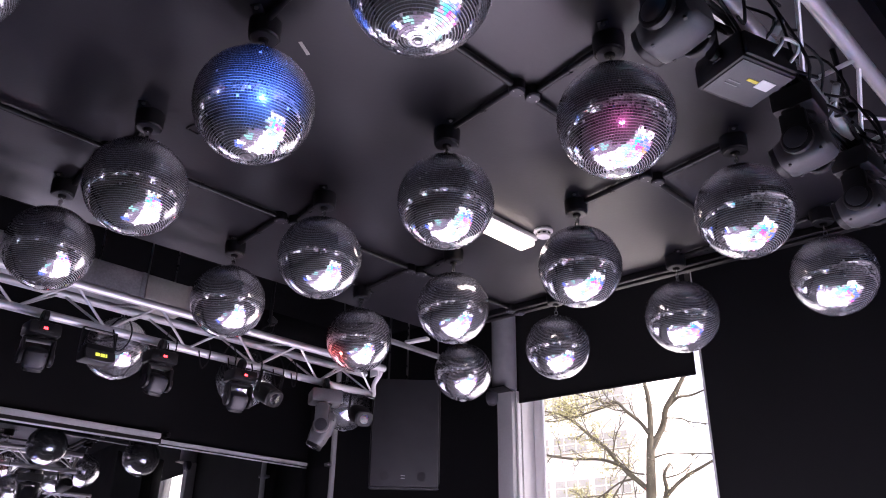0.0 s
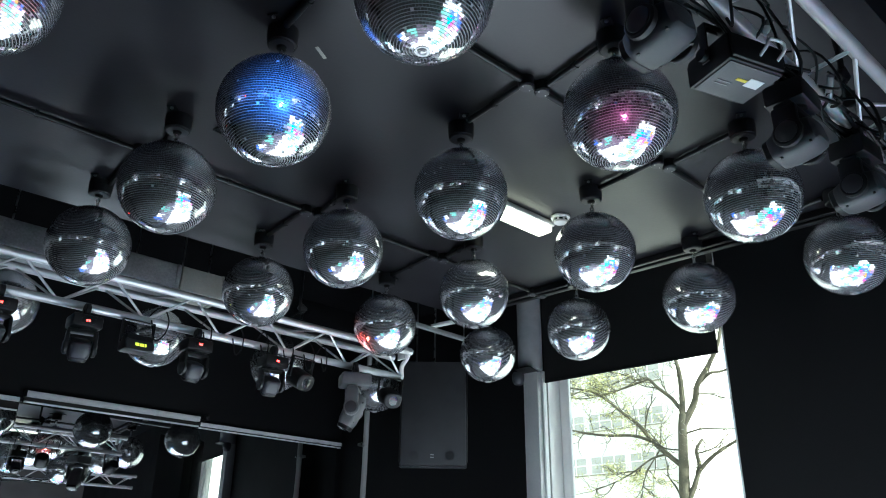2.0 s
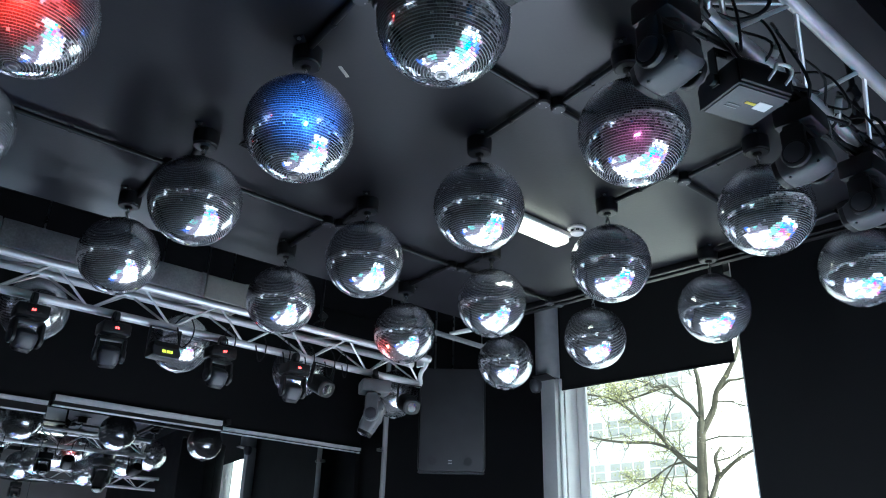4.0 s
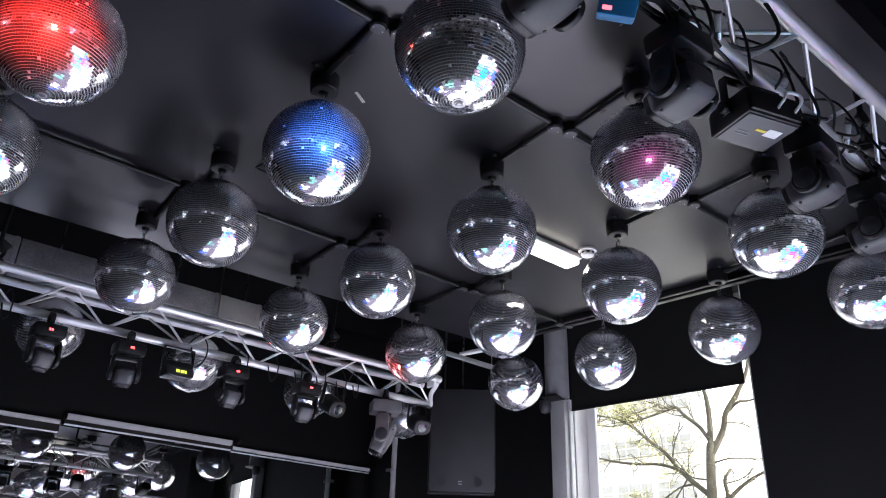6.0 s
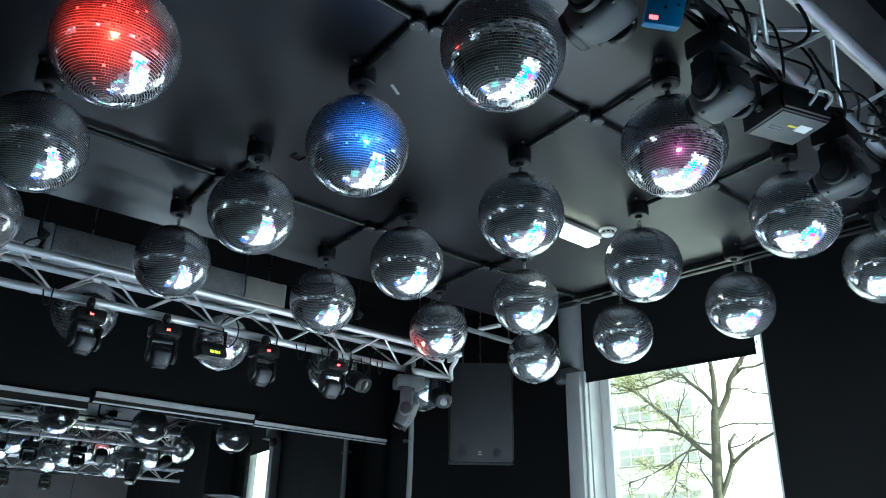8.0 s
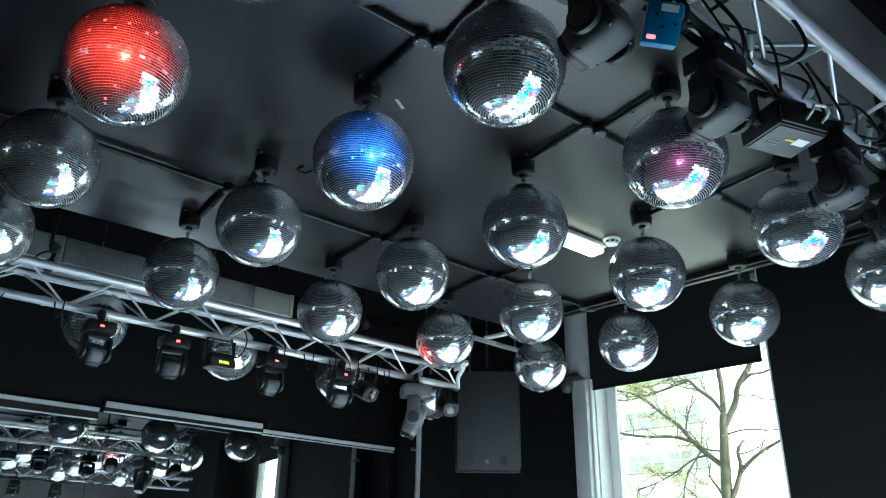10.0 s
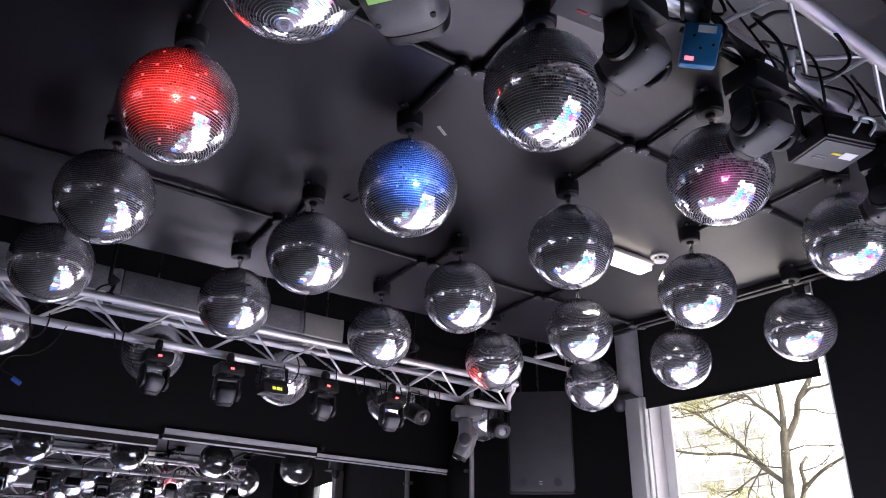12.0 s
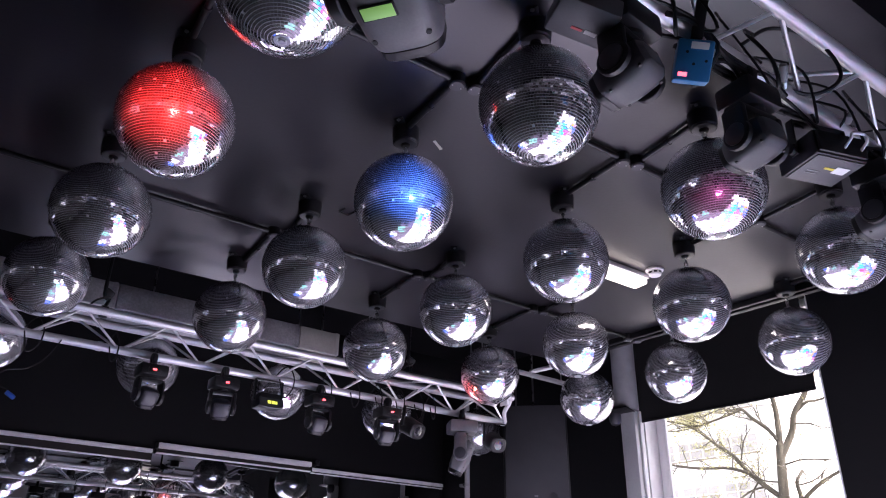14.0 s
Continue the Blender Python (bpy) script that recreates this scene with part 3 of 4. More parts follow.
# strut from the truss end to the wall, with a white bent bracket
_st = thing("strut_channel", (0, 0, 0), "pale steel strut channel under the ceiling edge", "strut")
part("channel", box(B(), (1.15, 0.041, 0.03), pose(3.72, 4.25, 3.43, 0, 1, 0), 0.003), M_SHELL, _st)
part("cross_piece", box(B(), (0.05, 0.20, 0.022), pose(3.83, 4.15, 3.455, 0, 0, 12), 0.003), M_RAIL, _st)
for x in (3.3, 4.15):
    part("rod", tube(B(), (x, 4.25, 3.43), (x, 4.25, TOP_Z), 0.005, 8), M_STEEL, _st)
_sb = thing("bent_bracket", (3.51, 4.24, 3.16), "white bent steel bracket on the truss end", "bracket")
part("arm", hose(B(), [(-0.02, 0, 0.02), (0.03, 0.0, 0.06), (0.05, 0.0, 0.0), (0.02, 0.03, -0.08), (0.04, 0.05, -0.15)], 0.017, 10), M_RAIL, _sb)
part("plate", box(B(), (0.015, 0.09, 0.11), (-0.005, 0.0, 0.02), 0.004), M_RAIL, _sb)


# ---- fixtures on the trusses ----
def moving_head(m, mat, size=1.0, tilt=20, pan=0, led=True, label="black moving head light hanging from the truss", display=None, shell_mat=None, long=1.0, drop=0.15):
    """A moving head: clamp at the origin, base below it, a yoke that turns by pan, a head that leans by tilt."""
    ob = thing("moving_head_light", m, label, "stage light", "moving head lights")
    s = size
    part("clamp", box(B(), (0.05 * s, 0.045 * s, 0.07 * s), (0, 0, -0.035 * s), 0.008), M_PLASTIC, ob)
    part("hook", lathe(B(), [(0.034, -0.014), (0.038, -0.010), (0.038, 0.010), (0.034, 0.014)], Matrix.Rotation(math.pi / 2, 4, "Y"), 16), M_PLASTIC, ob)
    wide = 0.19 if drop == 0.145 else 0.22
    base = part("base", box(B(), (wide * s, 0.82 * wide * s, 0.095 * s), (0, 0, -0.103 * s), 0.016 * s), mat, ob)
    if led:
        part("panel", box(B(), (0.10 * s, 0.006, 0.040 * s), (0, -0.092 * s, -0.105 * s), 0.002), M_PLASTIC, base)
        for dx in (-0.012, 0.004):
            part("digit", box(B(), (0.011 * s, 0.003, 0.016 * s), (dx * s, -0.0965 * s, -0.105 * s)), M_LED_RED, base, "red lit digit")
    yaw = Matrix.Translation((0, 0, -0.145 * s)) @ Matrix.Rotation(radians(pan), 4, "Z")
    part("bearing", lathe(B(), [(0.05 * s, -0.018 * s), (0.055 * s, 0.004 * s)], yaw, 20), M_PLASTIC, ob)
    part("yoke_bridge", box(B(), (0.215 * s, 0.075 * s, 0.03 * s), yaw @ Matrix.Translation((0, 0, -0.028 * s)), 0.01 * s), mat, ob)
    for d in (-1, 1):
        pivot = yaw @ Matrix.Translation((d * 0.097 * s, 0, -drop * s)) @ Matrix.Rotation(d * math.pi / 2, 4, "Y")
        bm = box(B(), (0.028 * s, 0.098 * s, (drop - 0.01) * s), yaw @ Matrix.Translation((d * 0.097 * s, 0, (-0.025 - drop / 2) * s)), 0.011 * s)
        lathe(bm, [(0.055 * s, -0.013 * s), (0.058 * s, -0.009 * s), (0.058 * s, 0.009 * s), (0.051 * s, 0.015 * s)], pivot, 24)
        arm = part("yoke_arm", bm, mat, ob)
        part("pivot_cover", lathe(B(), [(0.043 * s, 0.014 * s), (0.043 * s, 0.018 * s), (0.037 * s, 0.021 * s)], pivot, 24), M_HEAD, arm, "dull grey pivot cover")
    hm = yaw @ Matrix.Translation((0, 0, -drop * s)) @ Matrix.Rotation(radians(tilt), 4, "X")
    sect = [(-0.120, 0.060, 0.046), (-0.112, 0.068, 0.053), (-0.080, 0.076, 0.062), (-0.02, 0.079, 0.066), (0.05, 0.078, 0.066), (0.085, 0.068, 0.058), (0.10, 0.050, 0.044)]
    head = part("head", shell(B(), [(z * s * long, hx * s, hy * s) for z, hx, hy in sect], hm), shell_mat or mat, ob)
    part("lens_ring", shell(B(), [((-0.120 * long - 0.020) * s, 0.058 * s, 0.047 * s), ((-0.120 * long - 0.014) * s, 0.064 * s, 0.052 * s), ((-0.120 * long + 0.006) * s, 0.066 * s, 0.054 * s)], hm), M_PLASTIC, head)
    part("lens", lathe(B(), [(0.010 * s, (0.120 * -long - 0.028) * s), (0.030 * s, (0.120 * -long - 0.026) * s), (0.043 * s, (0.120 * -long - 0.019) * s)], hm, 28), M_LENS, head, "dark glass lens")
    if display:
        m = hm @ Matrix.Translation((-0.018 * s, -0.066 * s, -0.008 * s))
        part("display_frame", box(B(), (0.067 * s, 0.006, 0.033 * s), m, 0.002), M_PLASTIC, head)
        part("display", box(B(), (0.060 * s, 0.006, 0.026 * s), m @ Matrix.Translation((0, -0.002, 0)), 0.001), display, head, "lit green display")
    for dx, z in ((-0.052, -0.078), (0.052, -0.078), (-0.058, 0.060), (0.058, 0.060)):
        part("cover_screw", lathe(B(), [(0.0055 * s, -0.004), (0.0055 * s, 0.0035)], hm @ Matrix.Translation((dx * s, -0.0555 * s, z * long * s)) @ Matrix.Rotation(math.pi / 2, 4, "X"), 8), M_PLASTIC, head)
    return ob


BOT_Y, BOT_Z = 4.305, 2.985      # under the lower chord of the far truss
for x, tilt, pan in ((-0.20, 12, 15), (0.80, 8, 10), (1.24, 10, -12), (1.90, 6, 5), (2.43, 14, -8)):
    moving_head(Matrix.Translation((x, BOT_Y - 0.07, BOT_Z - 0.012)), M_PLASTIC, 0.74, tilt + 22, pan, shell_mat=M_HEAD, long=0.62)
moving_head(pose(3.10, BOT_Y - 0.05, BOT_Z + 0.01, 0, 0, -25), M_GREY, 0.95, 24, 70, led=False, long=1.1, drop=0.17, label="worn grey moving head light at the end of the truss")


def effect_light(m, label, display=None):
    """A small black effect light: a wedge box on a bracket."""
    ob = thing("effect_light", m, label, "stage light", "effect lights")
    if display:
        bm = box(B(), (0.16, 0.13, 0.09), (0, 0, -0.14), 0.014)
    else:
        bm = shell(B(), [(-0.085, 0.058, 0.050), (-0.078, 0.068, 0.058), (0.050, 0.074, 0.062), (0.072, 0.060, 0.050)], pose(0, 0, -0.14, -72, 0, 0), 16, 2.6)
    part("body", bm, M_PLASTIC, ob)
    for d in (-1, 1):
        part("bracket_arm", box(B(), (0.006, 0.03, 0.14), (d * 0.092, 0, -0.07), 0.002), M_PLASTIC, ob)
    part("bracket_bridge", box(B(), (0.19, 0.03, 0.006), (0, 0, -0.002), 0.002), M_PLASTIC, ob)
    if display:
        face = part("display_face", shell(B(), [(0.0, 0.080, 0.042), (0.006, 0.084, 0.046), (0.010, 0.084, 0.046)], pose(0, -0.064, -0.155, 70, 0, 0) @ Matrix.Rotation(math.pi, 4, "X") @ Matrix.Translation((0, 0, -0.01))), M_HEAD, ob, "rounded grey face panel")
        for x, w in ((-0.018, 0.022), (0.010, 0.022), (0.030, 0.008)):
            part("display", box(B(), (w, 0.004, 0.018), pose(x, -0.0785, -0.157, -20, 0, 0)), display, face, "lit yellow-green display")
    else:
        part("lens", lathe(B(), [(0.02, -0.006), (0.035, -0.004), (0.04, 0.004)], pose(0, 0, -0.14, -72, 0, 0) @ Matrix.Translation((0, 0, -0.082)), 20), M_LENS, ob)
    return ob


effect_light(Matrix.Translation((1.55, 4.27, 2.985)), "black effect light with a lit colour display", M_SHOW)
effect_light(pose(2.68, 4.27, 2.985, 12, 0, 10), "black effect light under the truss")
effect_light(pose(3.45, 4.29, 2.985, 10, 0, -14), "black effect light at the truss end")

# the near truss
NY, NZ = 0.60, 3.005
moving_head(pose(0.125, NY, 2.968, 0, 0, -20), M_PLASTIC, 1.04, 80, -34, led=False, shell_mat=M_GREY, label="large grey moving head light with a lit green display", display=M_DISPLAY)
for x, turn, tilt, pan in ((0.80, 4, 74, 4), (1.30, -4, 80, -2), (2.00, 3, 80, -3), (2.45, -4, 82, 3), (3.05, -4, 80, 2)):
    moving_head(pose(x, NY, NZ - 0.015, 0, 0, turn), M_PLASTIC, 0.75, tilt, pan, led=False, shell_mat=M_COVER, long=0.86, drop=0.145)

_ps = thing("control_box", pose(1.06, 0.60, 2.93, 30, 0, -50) @ Matrix.Rotation(radians(14), 4, "Y"), "metal control box coloured blue as by LED light, with a white label", "control box")
part("case", box(B(), (0.092, 0.078, 0.108), (0, 0, 0), 0.006), M_CYANBOX, _ps)
part("label", box(B(), (0.045, 0.002, 0.018), (0.01, -0.040, 0.038)), M_PAPER, _ps, "white paper label")
part("red_mark", box(B(), (0.022, 0.002, 0.010), (-0.024, -0.040, -0.038)), glow("red_indicator", (1.0, 0.08, 0.1), 1.0), _ps, "red lit indicator")
for x, z in ((-0.02, 0.02), (0.0, -0.01), (0.03, 0.0)):
    part("screw", lathe(B(), [(0.004, -0.001), (0.004, 0.002)], Matrix.Translation((x, -0.039, z)) @ Matrix.Rotation(math.pi / 2, 4, "X"), 8), M_PLASTIC, _ps)
part("bracket", box(B(), (0.03, 0.02, 0.10), (0, 0.0, 0.11), 0.002), M_PLASTIC, _ps)

_pj = thing("laser_projector", pose(1.70, 0.62, 2.885, 0, 0, -18), "dark grey laser projector box with white and yellow labels", "projector")
part("case", box(B(), (0.19, 0.155, 0.085), (0, 0, 0), 0.010), M_PLASTIC, _pj)
part("bottom_plate", box(B(), (0.172, 0.138, 0.003), (0, 0, -0.0442), 0.001), M_COVER, _pj, "grey metal bottom plate")
part("front_panel", box(B(), (0.175, 0.012, 0.07), (0, 0.080, 0), 0.004), M_PLASTIC, _pj)
part("rear_panel", box(B(), (0.175, 0.012, 0.07), (0, -0.080, 0), 0.004), M_PLASTIC, _pj)
part("handle", hose(B(), [(0.005, -0.082, -0.012), (0.005, -0.112, 0.004), (0.012, -0.116, 0.022), (0.055, -0.116, 0.026), (0.066, -0.112, 0.008), (0.066, -0.082, -0.010)], 0.005, 8, 4), M_RAIL, _pj, "pale bent carrying handle")
part("label", box(B(), (0.046, 0.034, 0.0015), (0.042, -0.016, -0.0466)), M_PAPER, _pj, "white paper label")
part("label", box(B(), (0.034, 0.010, 0.0015), (0.0, -0.016, -0.0466)), M_YELLOW, _pj, "yellow warning label")
for k in range(2):
    part("print_bar", box(B(), (0.042, 0.004, 0.0015), (-0.04, 0.006 + 0.013 * k, -0.0466)), M_PRINT, _pj)
for d in (-1, 1):
    part("bracket_arm", box(B(), (0.006, 0.028, 0.12), (d * 0.100, 0, 0.05), 0.002), M_PLASTIC, _pj)
part("bracket_bridge", box(B(), (0.206, 0.028, 0.006), (0, 0, 0.112), 0.002), M_PLASTIC, _pj)
part("yoke_knob", lathe(B(), [(0.018, -0.008), (0.018, 0.008)], Matrix.Translation((-0.11, 0, 0.01)) @ Matrix.Rotation(math.pi / 2, 4, "Y"), 12), M_PLASTIC, _pj)

_bx = thing("dimmer_box", pose(0.67, 0.62, 2.885, 0, 12, -20), "grey metal dimmer box with a small red-marked label", "dimmer")
part("case", box(B(), (0.15, 0.12, 0.055), (0, 0, 0.008), 0.006), M_COVER, _bx)
part("label", box(B(), (0.03, 0.012, 0.0015), (0.03, 0.02, -0.0203)), M_PAPER, _bx)
part("red_mark", box(B(), (0.028, 0.008, 0.0015), (-0.005, 0.02, -0.0203)), M_REDPRINT, _bx, "red printed mark")
part("bracket", box(B(), (0.03, 0.03, 0.08), (0, 0, 0.08), 0.002), M_PLASTIC, _bx)

# cables tangled along the near truss and looped along the far one
random.seed(11)
for k in range(15):
    x = 0.75 + 0.125 * k
    ob = thing("cable", (x, 0.58, 3.05), "black power cable looped round the truss", "cable", "truss cables")
    w, h = random.uniform(0.15, 0.40), random.uniform(0.04, 0.14)
    a = random.uniform(-0.06, 0.06)
    part("lead", hose(B(), [(0, a, 0.02), (w * 0.2, 0.04 + a, 0.05 + h * 0.4), (w * 0.55, -0.04, random.uniform(-0.09, 0.10)), (w * 0.8, random.uniform(-0.10, 0.08), -h), (w, 0.03, 0.01)], random.uniform(0.0035, 0.0065), 6), M_CABLE, ob)
    if k % 3 == 0:
        part("plug", box(B(), (0.055, 0.032, 0.03), pose(w, 0.03, 0.0, 0, 20, 30), 0.008), M_GREY if k % 2 else M_PLASTIC, ob)
for k in range(26):
    x, length = 0.62 + 0.10 * k, random.uniform(0.5, 1.1)
    ob = thing("cable", (x, 0.595, 3.026), "black power cable bundled along the lower truss tube", "cable", "truss cables")
    pts, turn = [], random.uniform(-2.6, -0.2)
    for n in range(7):
        turn += random.uniform(-0.7, 0.7)
        away = random.uniform(0.030, 0.062)
        pts.append((length * n / 6, away * math.cos(turn), away * math.sin(turn)))
    part("lead", hose(B(), pts, random.uniform(0.0045, 0.0085), 6, 5), M_CABLE, ob)
for x, turn in ((1.42, 25), (1.78, -15), (2.18, 30), (2.62, 10)):
    ob = thing("cable_connector", pose(x, 0.545, 3.03, 20, turn, 35), "pale plastic cable connector beside the truss tube", "connector", "cable connectors")
    part("shell", box(B(), (0.060, 0.022, 0.022), (0, 0, 0), 0.006), M_SHELL, ob)
    part("collar", lathe(B(), [(0.010, -0.012), (0.013, -0.010), (0.013, 0.010), (0.010, 0.012)], pose(0.036, 0, 0, 0, 90, 0), 14), M_STEEL, ob)
    part("tail", hose(B(), [(0.045, 0, 0), (0.08, 0.01, 0.01), (0.12, 0.04, 0.0), (0.17, 0.05, 0.02)], 0.006, 6), M_CABLE, ob)
ob = thing("cable", (1.42, 0.55, 3.1), "black cable hanging in a wide loop from the truss", "cable", "truss cables")
part("lead", hose(B(), [(-0.10, 0.05, 0.02), (0.0, 0, 0.10), (0.16, -0.05, 0.10), (0.24, -0.06, 0.0), (0.16, 0.0, -0.07), (0.02, 0.05, -0.06)], 0.006, 8), M_CABLE, ob)
for k, x in enumerate((-0.6, 0.1, 0.55, 1.62, 1.95, 2.15, 2.35, 2.52, 2.68, 2.82)):
    ob = thing("cable", (x, 4.305, 3.01), "thin black cable looped over the lower truss tube", "cable", "truss cables")
    a = random.uniform(0.03, 0.07)
    part("lead", hose(B(), [(0, -0.032, 0.0), (a * 0.5, -0.04, -0.05 - a), (a * 1.4, -0.03, -0.06), (a * 1.6, -0.02, 0.03), (a, 0.0, 0.10), (a * 0.2, 0.03, 0.05), (0, 0.03, -0.02)], 0.0042, 6), M_CABLE, ob)
ob = thing("cable", (0.155, 4.28, 2.98), "thin cable ending in a small blue plug", "cable", "truss cables")
part("lead", hose(B(), [(0.14, 0, 0.02), (0.08, 0, -0.10), (0.0, 0, -0.17), (-0.10, 0, -0.20), (-0.13, 0, -0.27), (-0.06, 0, -0.30)], 0.0035, 6), M_CABLE, ob)
part("plug", box(B(), (0.055, 0.022, 0.024), pose(-0.045, 0, -0.325, 0, 30, 0), 0.006), M_BLUE, ob, "blue plug")

# ---- loudspeaker in the corner ----
_face0, _face1 = Vector((3.846, 4.664, 0)), Vector((4.25, 4.309, 0))
_ax = (_face1 - _face0).normalized()
_mid = (_face0 + _face1) / 2
_yaw = math.degrees(math.atan2(_ax.y, _ax.x))
_sp = thing("loudspeaker", pose(_mid.x, _mid.y, 2.845, 0, 0, _yaw), "large black loudspeaker hung in the corner, grille scuffed", "loudspeaker")
W = (_face1 - _face0).length
part("cabinet", box(B(), (W, 0.34, 0.78), (0, 0.185, 0.006), 0.012), M_PLASTIC, _sp)
part("grille", box(B(), (W - 0.03, 0.02, 0.82), (0, 0.006, 0.005), 0.006), M_GRILLE, _sp, "perforated black steel grille")
part("lower_edge", box(B(), (W - 0.01, 0.024, 0.008), (0, 0.010, -0.416), 0.002), M_HEAD, _sp, "paler grey lower edge")
for z in (-0.325, -0.345):
    part("badge_bar", box(B(), (0.03, 0.004, 0.006), (-0.01, -0.006, z)), M_COLUMN, _sp)
for x in (-0.15, 0.13):
    part("port", lathe(B(), [(0.030, -0.003), (0.034, 0.004)], Matrix.Translation((x, -0.004, -0.33)) @ Matrix.Rotation(math.pi / 2, 4, "X"), 20), M_GRILLE, _sp)
part("hanger", tube(B(), (-0.15, 0.18, 0.42), (-0.15, 0.18, TOP_Z - 2.845), 0.008, 8), M_STEEL, _sp)
part("hanger", tube(B(), (0, 0.18, 0.42), (0, 0.18, TOP_Z - 2.845), 0.008, 8), M_STEEL, _sp)

# ---- lit dance floor below, seen in the balls ----
_df = thing("dance_floor", (0, 0, 0), "illuminated white dance floor of square panels with coloured edges", "dance floor")
COL = {"w": glow("white_floor_panel", (0.93, 0.88, 1.0), 0.96), "v": glow("pale_floor_panel", (0.88, 0.66, 1.0), 0.08), "p": glow("pink_floor_panel", (1.0, 0.12, 0.50), 0.42),
       "c": glow("cyan_floor_panel", (0.03, 0.75, 1.0), 0.50), "g": glow("green_floor_panel", (0.10, 0.9, 0.40), 0.40), "b": glow("blue_floor_panel", (0.10, 0.22, 1.0), 0.50), "y": glow("amber_floor_panel", (1.0, 0.55, 0.12), 0.42),
       "k": glow("pastel_pink_floor_panel", (1.0, 0.50, 0.80), 0.36), "l": glow("pastel_yellow_floor_panel", (1.0, 0.88, 0.45), 0.36), "m": glow("pastel_mint_floor_panel", (0.42, 1.0, 0.88), 0.36)}
_panel = {k: mesh_of("panel", box(B(), (0.59, 0.59, 0.05), (0, 0, 0.03), 0.006), m, False) for k, m in COL.items()}
random.seed(5)
for a in range(9):
    for b in range(-7, 5):
        x, y = 0.35 + 0.6 * a, 1.55 + 0.6 * b
        main, arm = (b >= 0 and a >= 1) or (b == -1 and a >= 2), a >= 3
        if not (main or arm) or x > 5.3:
            continue
        if main:
            edge = "v" if a < 3 and random.random() < 0.75 else "b" if b >= 4 and random.random() < 0.3 else random.choice("wwwwwwwwwklm")
            edge = random.choice("pgb") if a == 1 and random.random() < 0.3 else edge
        else:
            edge = random.choice("wwmcpbyk") if b > -6 else random.choice("wwc")
        ob = new("panel", _panel[edge])
        ob.location, ob.parent = (x, y, 0.0), _df

# ---- lamps that the fixtures carry ----
def beam(src, dst, color, energy, cone):
    lamp("stage_beam", "SPOT", energy, color, look(src, dst), cone=cone)


beam((-0.30, 0.84, 2.78), (BALL_X0, BALL_Y0, 3.15), (1.0, 0.03, 0.02), 110, 16)
beam((0.74, 0.84, 2.74), (BALL_X0 + BALL_DX, BALL_Y0, 3.16), (0.07, 0.22, 1.0), 60, 15)
beam((1.50, 0.74, 2.66), (BALL_X0 + 2 * BALL_DX - 0.03, BALL_Y0 - BALL_DY, 3.06), (0.7, 0.14, 0.4), 3.5, 22)
beam((2.47, 4.02, 2.62), (BALL_X0 + 3 * BALL_DX, BALL_Y0 + 2 * BALL_DY, 3.16), (1.0, 0.10, 0.07), 14, 26)

# ---- outside the window ----
structure("ground", box(B(), (400, 400, 0.2), (60, 0, -3.6)), M_PAVING, "pale paved ground outside, far below the window")


def facade():
    """A long building whose near gable stands level with the tree, with ribbons of windows on each storey."""
    ob = thing("office_building", WALL @ Matrix.Translation((46, 48, -3.5)), "pale rendered building with ribbon windows beyond the tree", "building")
    part("wall", box(B(), (10, 50, 26), (5, 0, 13)), M_FACADE, ob, smooth=False)
    part("roof", box(B(), (10.6, 50.6, 0.5), (5, 0, 26.25), 0.05), M_FAC_BAND, ob)
    bm = box(B(), (0.10, 2.9, 0.07), (0, 0, 0.60))
    box(bm, (0.10, 2.9, 0.07), (0, 0, -0.60))
    box(bm, (0.08, 2.9, 0.06), (0, 0, 0.05))
    for y in (-1.42, -0.5, 0.5, 1.42):
        box(bm, (0.10, 0.08, 1.2), (0, y, 0))
    me_f = mesh_of("frame", bm, M_WHITE, False)
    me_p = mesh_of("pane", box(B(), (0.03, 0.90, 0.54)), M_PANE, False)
    me_s = mesh_of("sill", box(B(), (0.22, 3.0, 0.06), None, 0.01), M_FAC_BAND, False)
    for k in range(1, 7):
        for n in range(12):
            w = new("window")
            w.parent, w.location = ob, (-0.03, -22.6 + 3.2 * n, 3.1 * k + 3.95)
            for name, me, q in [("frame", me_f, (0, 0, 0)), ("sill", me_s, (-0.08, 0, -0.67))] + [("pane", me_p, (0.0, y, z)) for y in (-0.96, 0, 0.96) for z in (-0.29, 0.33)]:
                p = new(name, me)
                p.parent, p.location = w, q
    return ob


facade()


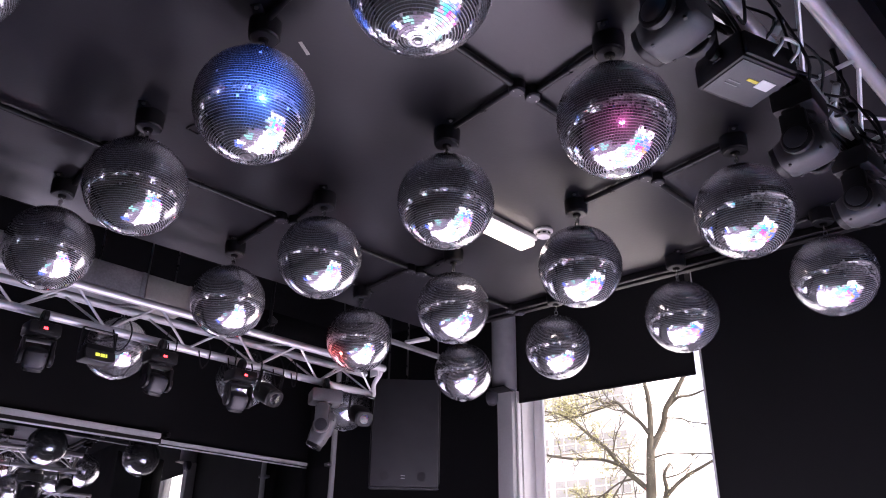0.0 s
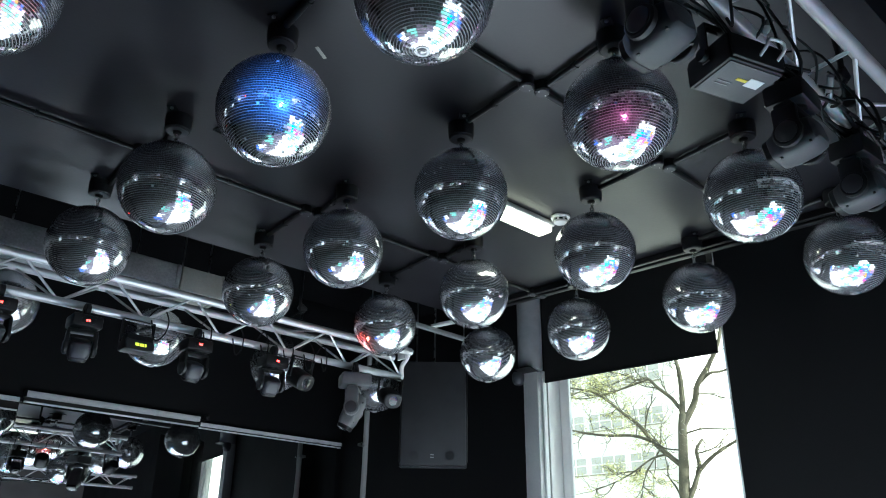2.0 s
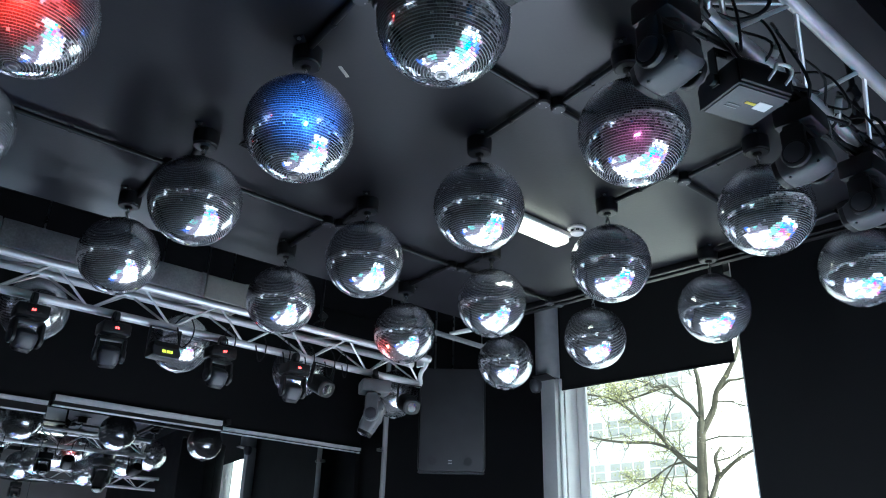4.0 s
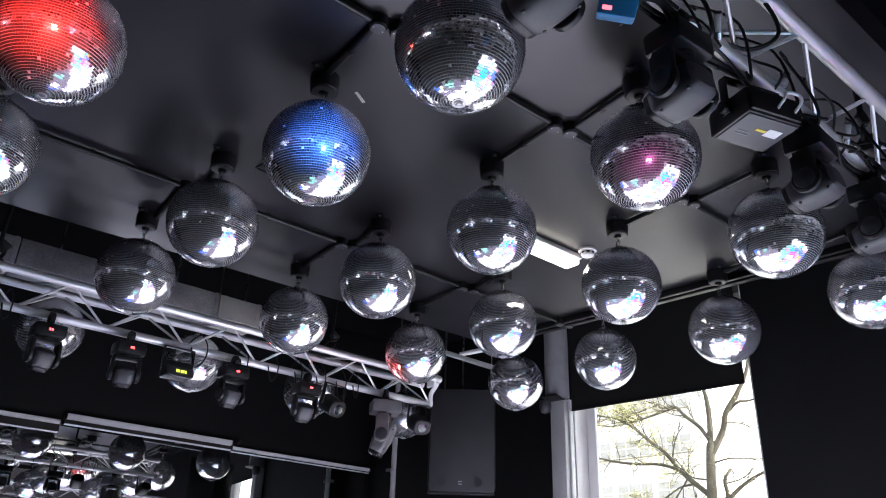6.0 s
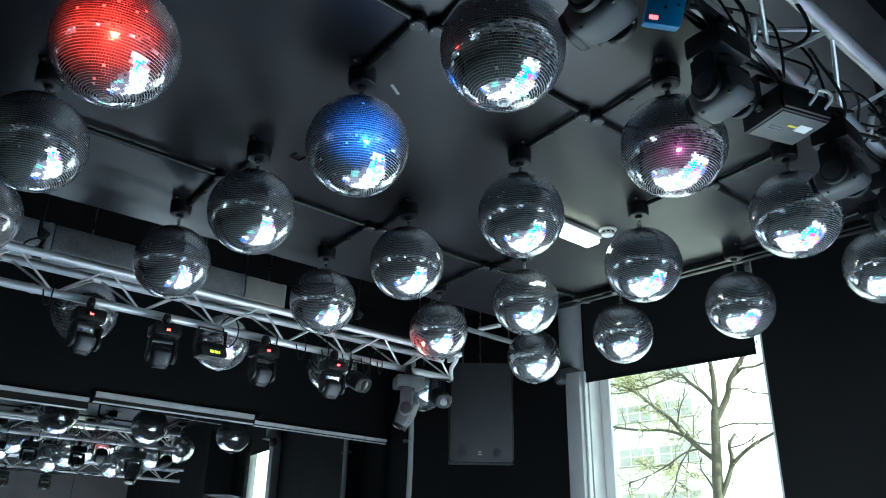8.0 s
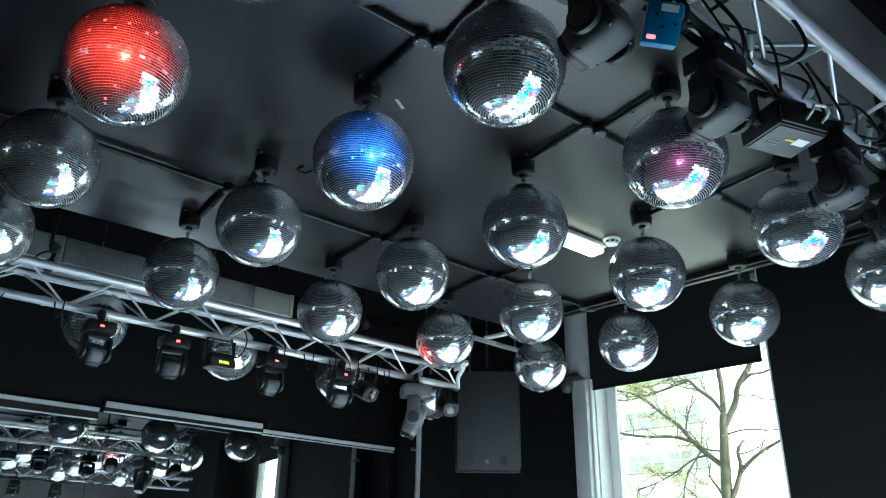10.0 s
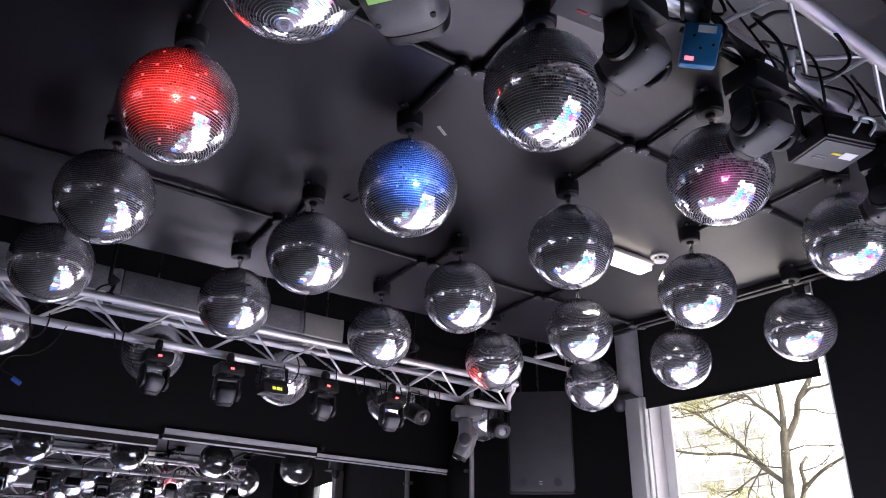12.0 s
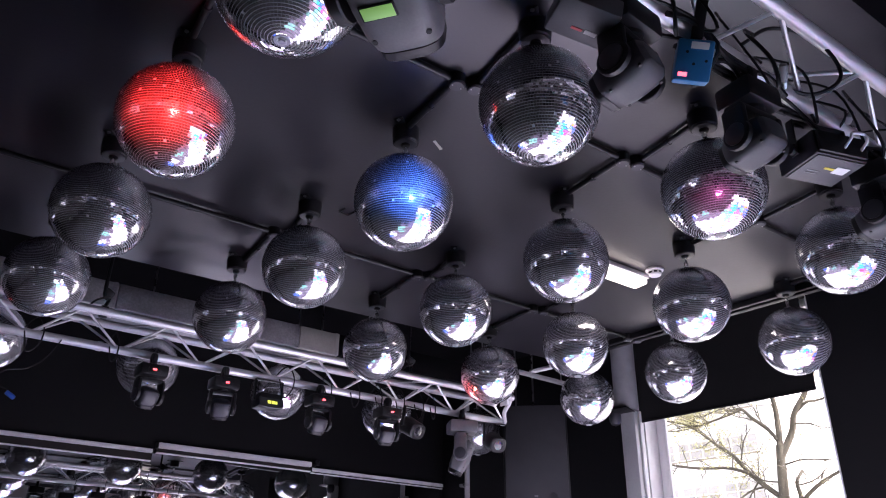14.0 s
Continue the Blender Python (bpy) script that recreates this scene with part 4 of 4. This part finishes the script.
def tree(m):
    """A tree whose limbs spread along the local y axis, from a fork at 8 m."""
    rnd = random.Random(21)
    ob = thing("tree", m, "bare grey-brown spring tree with the first yellow-green leaves", "tree")
    trunk = hose(B(), [(0, 0.12, 0), (0.03, 0.16, 2.5), (0.0, 0.14, 5.0), (0.0, 0.10, 6.6), (0.0, 0.06, 7.2), (0.0, 0.01, 7.8), (0.0, -0.02, 8.1)], 0.13, 12, 6, 0.60)
    part("trunk", trunk, M_BARK, ob)
    tips = []

    def twig(bm, p, d, length, r, depth):
        pts, q, dd = [p], p.copy(), d.normalized()
        for _ in range(3):
            dd = (dd + Vector((rnd.gauss(0, 0.2), rnd.gauss(0, 0.2), rnd.gauss(0.04, 0.2)))).normalized()
            q = q + dd * length / 3
            pts.append(q.copy())
        hose(bm, pts, r, 5, 2, 0.45)
        if depth == 0:
            tips.extend(pts[1:])
            return
        for at in pts[1:]:
            for _ in range(rnd.choice((1, 2))):
                nd = dd + Vector((rnd.gauss(0, 0.6), rnd.gauss(0, 0.6), rnd.gauss(0.05, 0.55)))
                twig(bm, at, nd, length * rnd.uniform(0.45, 0.7), r * 0.55, depth - 1)

    def limb(r, bend, end=0.4, fuzz=1.0, leafy=False):
        bm = B()
        pts = [Vector((rnd.gauss(0, 0.05) * min(1, k), y, z)) for k, (y, z) in enumerate(bend)]
        hose(bm, pts, r, 8, 5, end)
        path = smooth_path(pts, 5)
        for k in range(4, len(path), 4 if fuzz < 1 else 2):
            dd = (path[k] - path[k - 1]).normalized()
            nd = dd + Vector((rnd.gauss(0, 0.6), rnd.gauss(0.1, 0.5), rnd.gauss(0.0, 0.6)))
            twig(bm, path[k], nd, rnd.uniform(0.3, 0.65) * fuzz, 0.012, 2 if leafy else 1)
        part("limb", bm, M_BARK, ob)

    # the fork and its two leaders
    limb(0.066, ((0.0, 7.9), (-0.02, 8.45), (-0.06, 8.88), (0.0, 9.3), (0.1, 10.2)), 0.4, 0.7)
    limb(0.070, ((-0.02, 7.9), (-0.24, 8.33), (-0.40, 8.61), (-0.65, 8.97), (-0.9, 9.4), (-1.1, 10.2)), 0.4, 0.7)
    limb(0.036, ((-0.44, 8.66), (-0.65, 8.79), (-0.89, 8.82), (-1.5, 8.95)), 0.4, 0.7)
    # limbs on the side towards the column
    limb(0.040, ((0.0, 8.18), (0.19, 8.44), (0.40, 8.66), (0.62, 8.88), (0.87, 8.89), (1.06, 9.01), (1.6, 9.2)), 0.35)
    limb(0.026, ((0.62, 8.87), (1.08, 8.76), (1.49, 8.73), (2.08, 8.69), (2.5, 8.77)), leafy=True)
    limb(0.052, ((0.08, 7.15), (0.43, 7.47), (0.69, 7.69), (0.90, 8.02), (1.23, 8.28), (1.51, 8.55), (1.9, 8.80), (2.4, 8.95)), 0.35, leafy=True)
    limb(0.034, ((0.66, 7.68), (1.07, 7.82), (1.57, 7.87), (2.03, 7.96), (2.6, 8.12)), 0.6)
    limb(0.018, ((0.77, 7.92), (0.70, 8.12), (0.63, 8.32), (0.49, 8.5)), 0.4, 0.5)
    limb(0.022, ((0.35, 7.40), (0.72, 7.36), (1.03, 7.14), (1.44, 7.0), (1.9, 6.85)), leafy=True)
    limb(0.016, ((0.50, 7.50), (0.75, 7.20), (0.85, 6.95), (1.0, 6.7)), leafy=True)
    limb(0.022, ((0.10, 6.4), (0.24, 6.76), (0.33, 7.01), (0.34, 7.25)), 0.4, 0.7)
    # limbs on the other side
    limb(0.058, ((0.06, 6.5), (-0.12, 6.85), (-0.21, 7.15), (-0.23, 7.41), (-0.32, 7.62)), 0.45, 0.7)
    limb(0.042, ((-0.18, 7.01), (-0.43, 7.23), (-0.70, 7.37), (-1.0, 7.50), (-1.6, 7.8)), 0.5, 0.7)
    limb(0.020, ((-0.03, 7.74), (-0.37, 7.79), (-0.83, 7.74), (-1.3, 7.70)), 0.4, 0.5)
    limb(0.018, ((-0.20, 7.36), (-0.42, 7.40), (-0.63, 7.50), (-0.95, 7.68)), 0.4, 0.6)
    limb(0.018, ((-0.28, 8.45), (-0.58, 8.42), (-0.87, 8.29), (-1.3, 8.2)), 0.4, 0.5)
    limb(0.016, ((0.05, 7.44), (0.38, 7.51), (0.59, 7.74), (0.7, 7.9)), 0.5, 0.5)
    bm = B()
    for p in tips:
        if rnd.random() < (0.27 if p.y > 0.4 else 0.06):
            for _ in range(7):
                c = p + Vector((rnd.gauss(0, 0.07), rnd.gauss(0, 0.07), rnd.gauss(0, 0.05)))
                u = Vector((rnd.gauss(0, 1), rnd.gauss(0, 1), rnd.gauss(0, 1))).normalized() * rnd.uniform(0.013, 0.030)
                v = u.cross(Vector((rnd.gauss(0, 1), rnd.gauss(0, 1), rnd.gauss(0, 1)))).normalized() * u.length * 0.55
                bm.faces.new([bm.verts.new(c + q) for q in (u, v, -u, -v)])
    part("leaves", bm, M_LEAF, ob, "sparse young yellow-green leaves", smooth=False)["kind"] = "stuff"
    return ob


tree(WALL @ Matrix.Translation((8.46, 6.08, -3.5)))
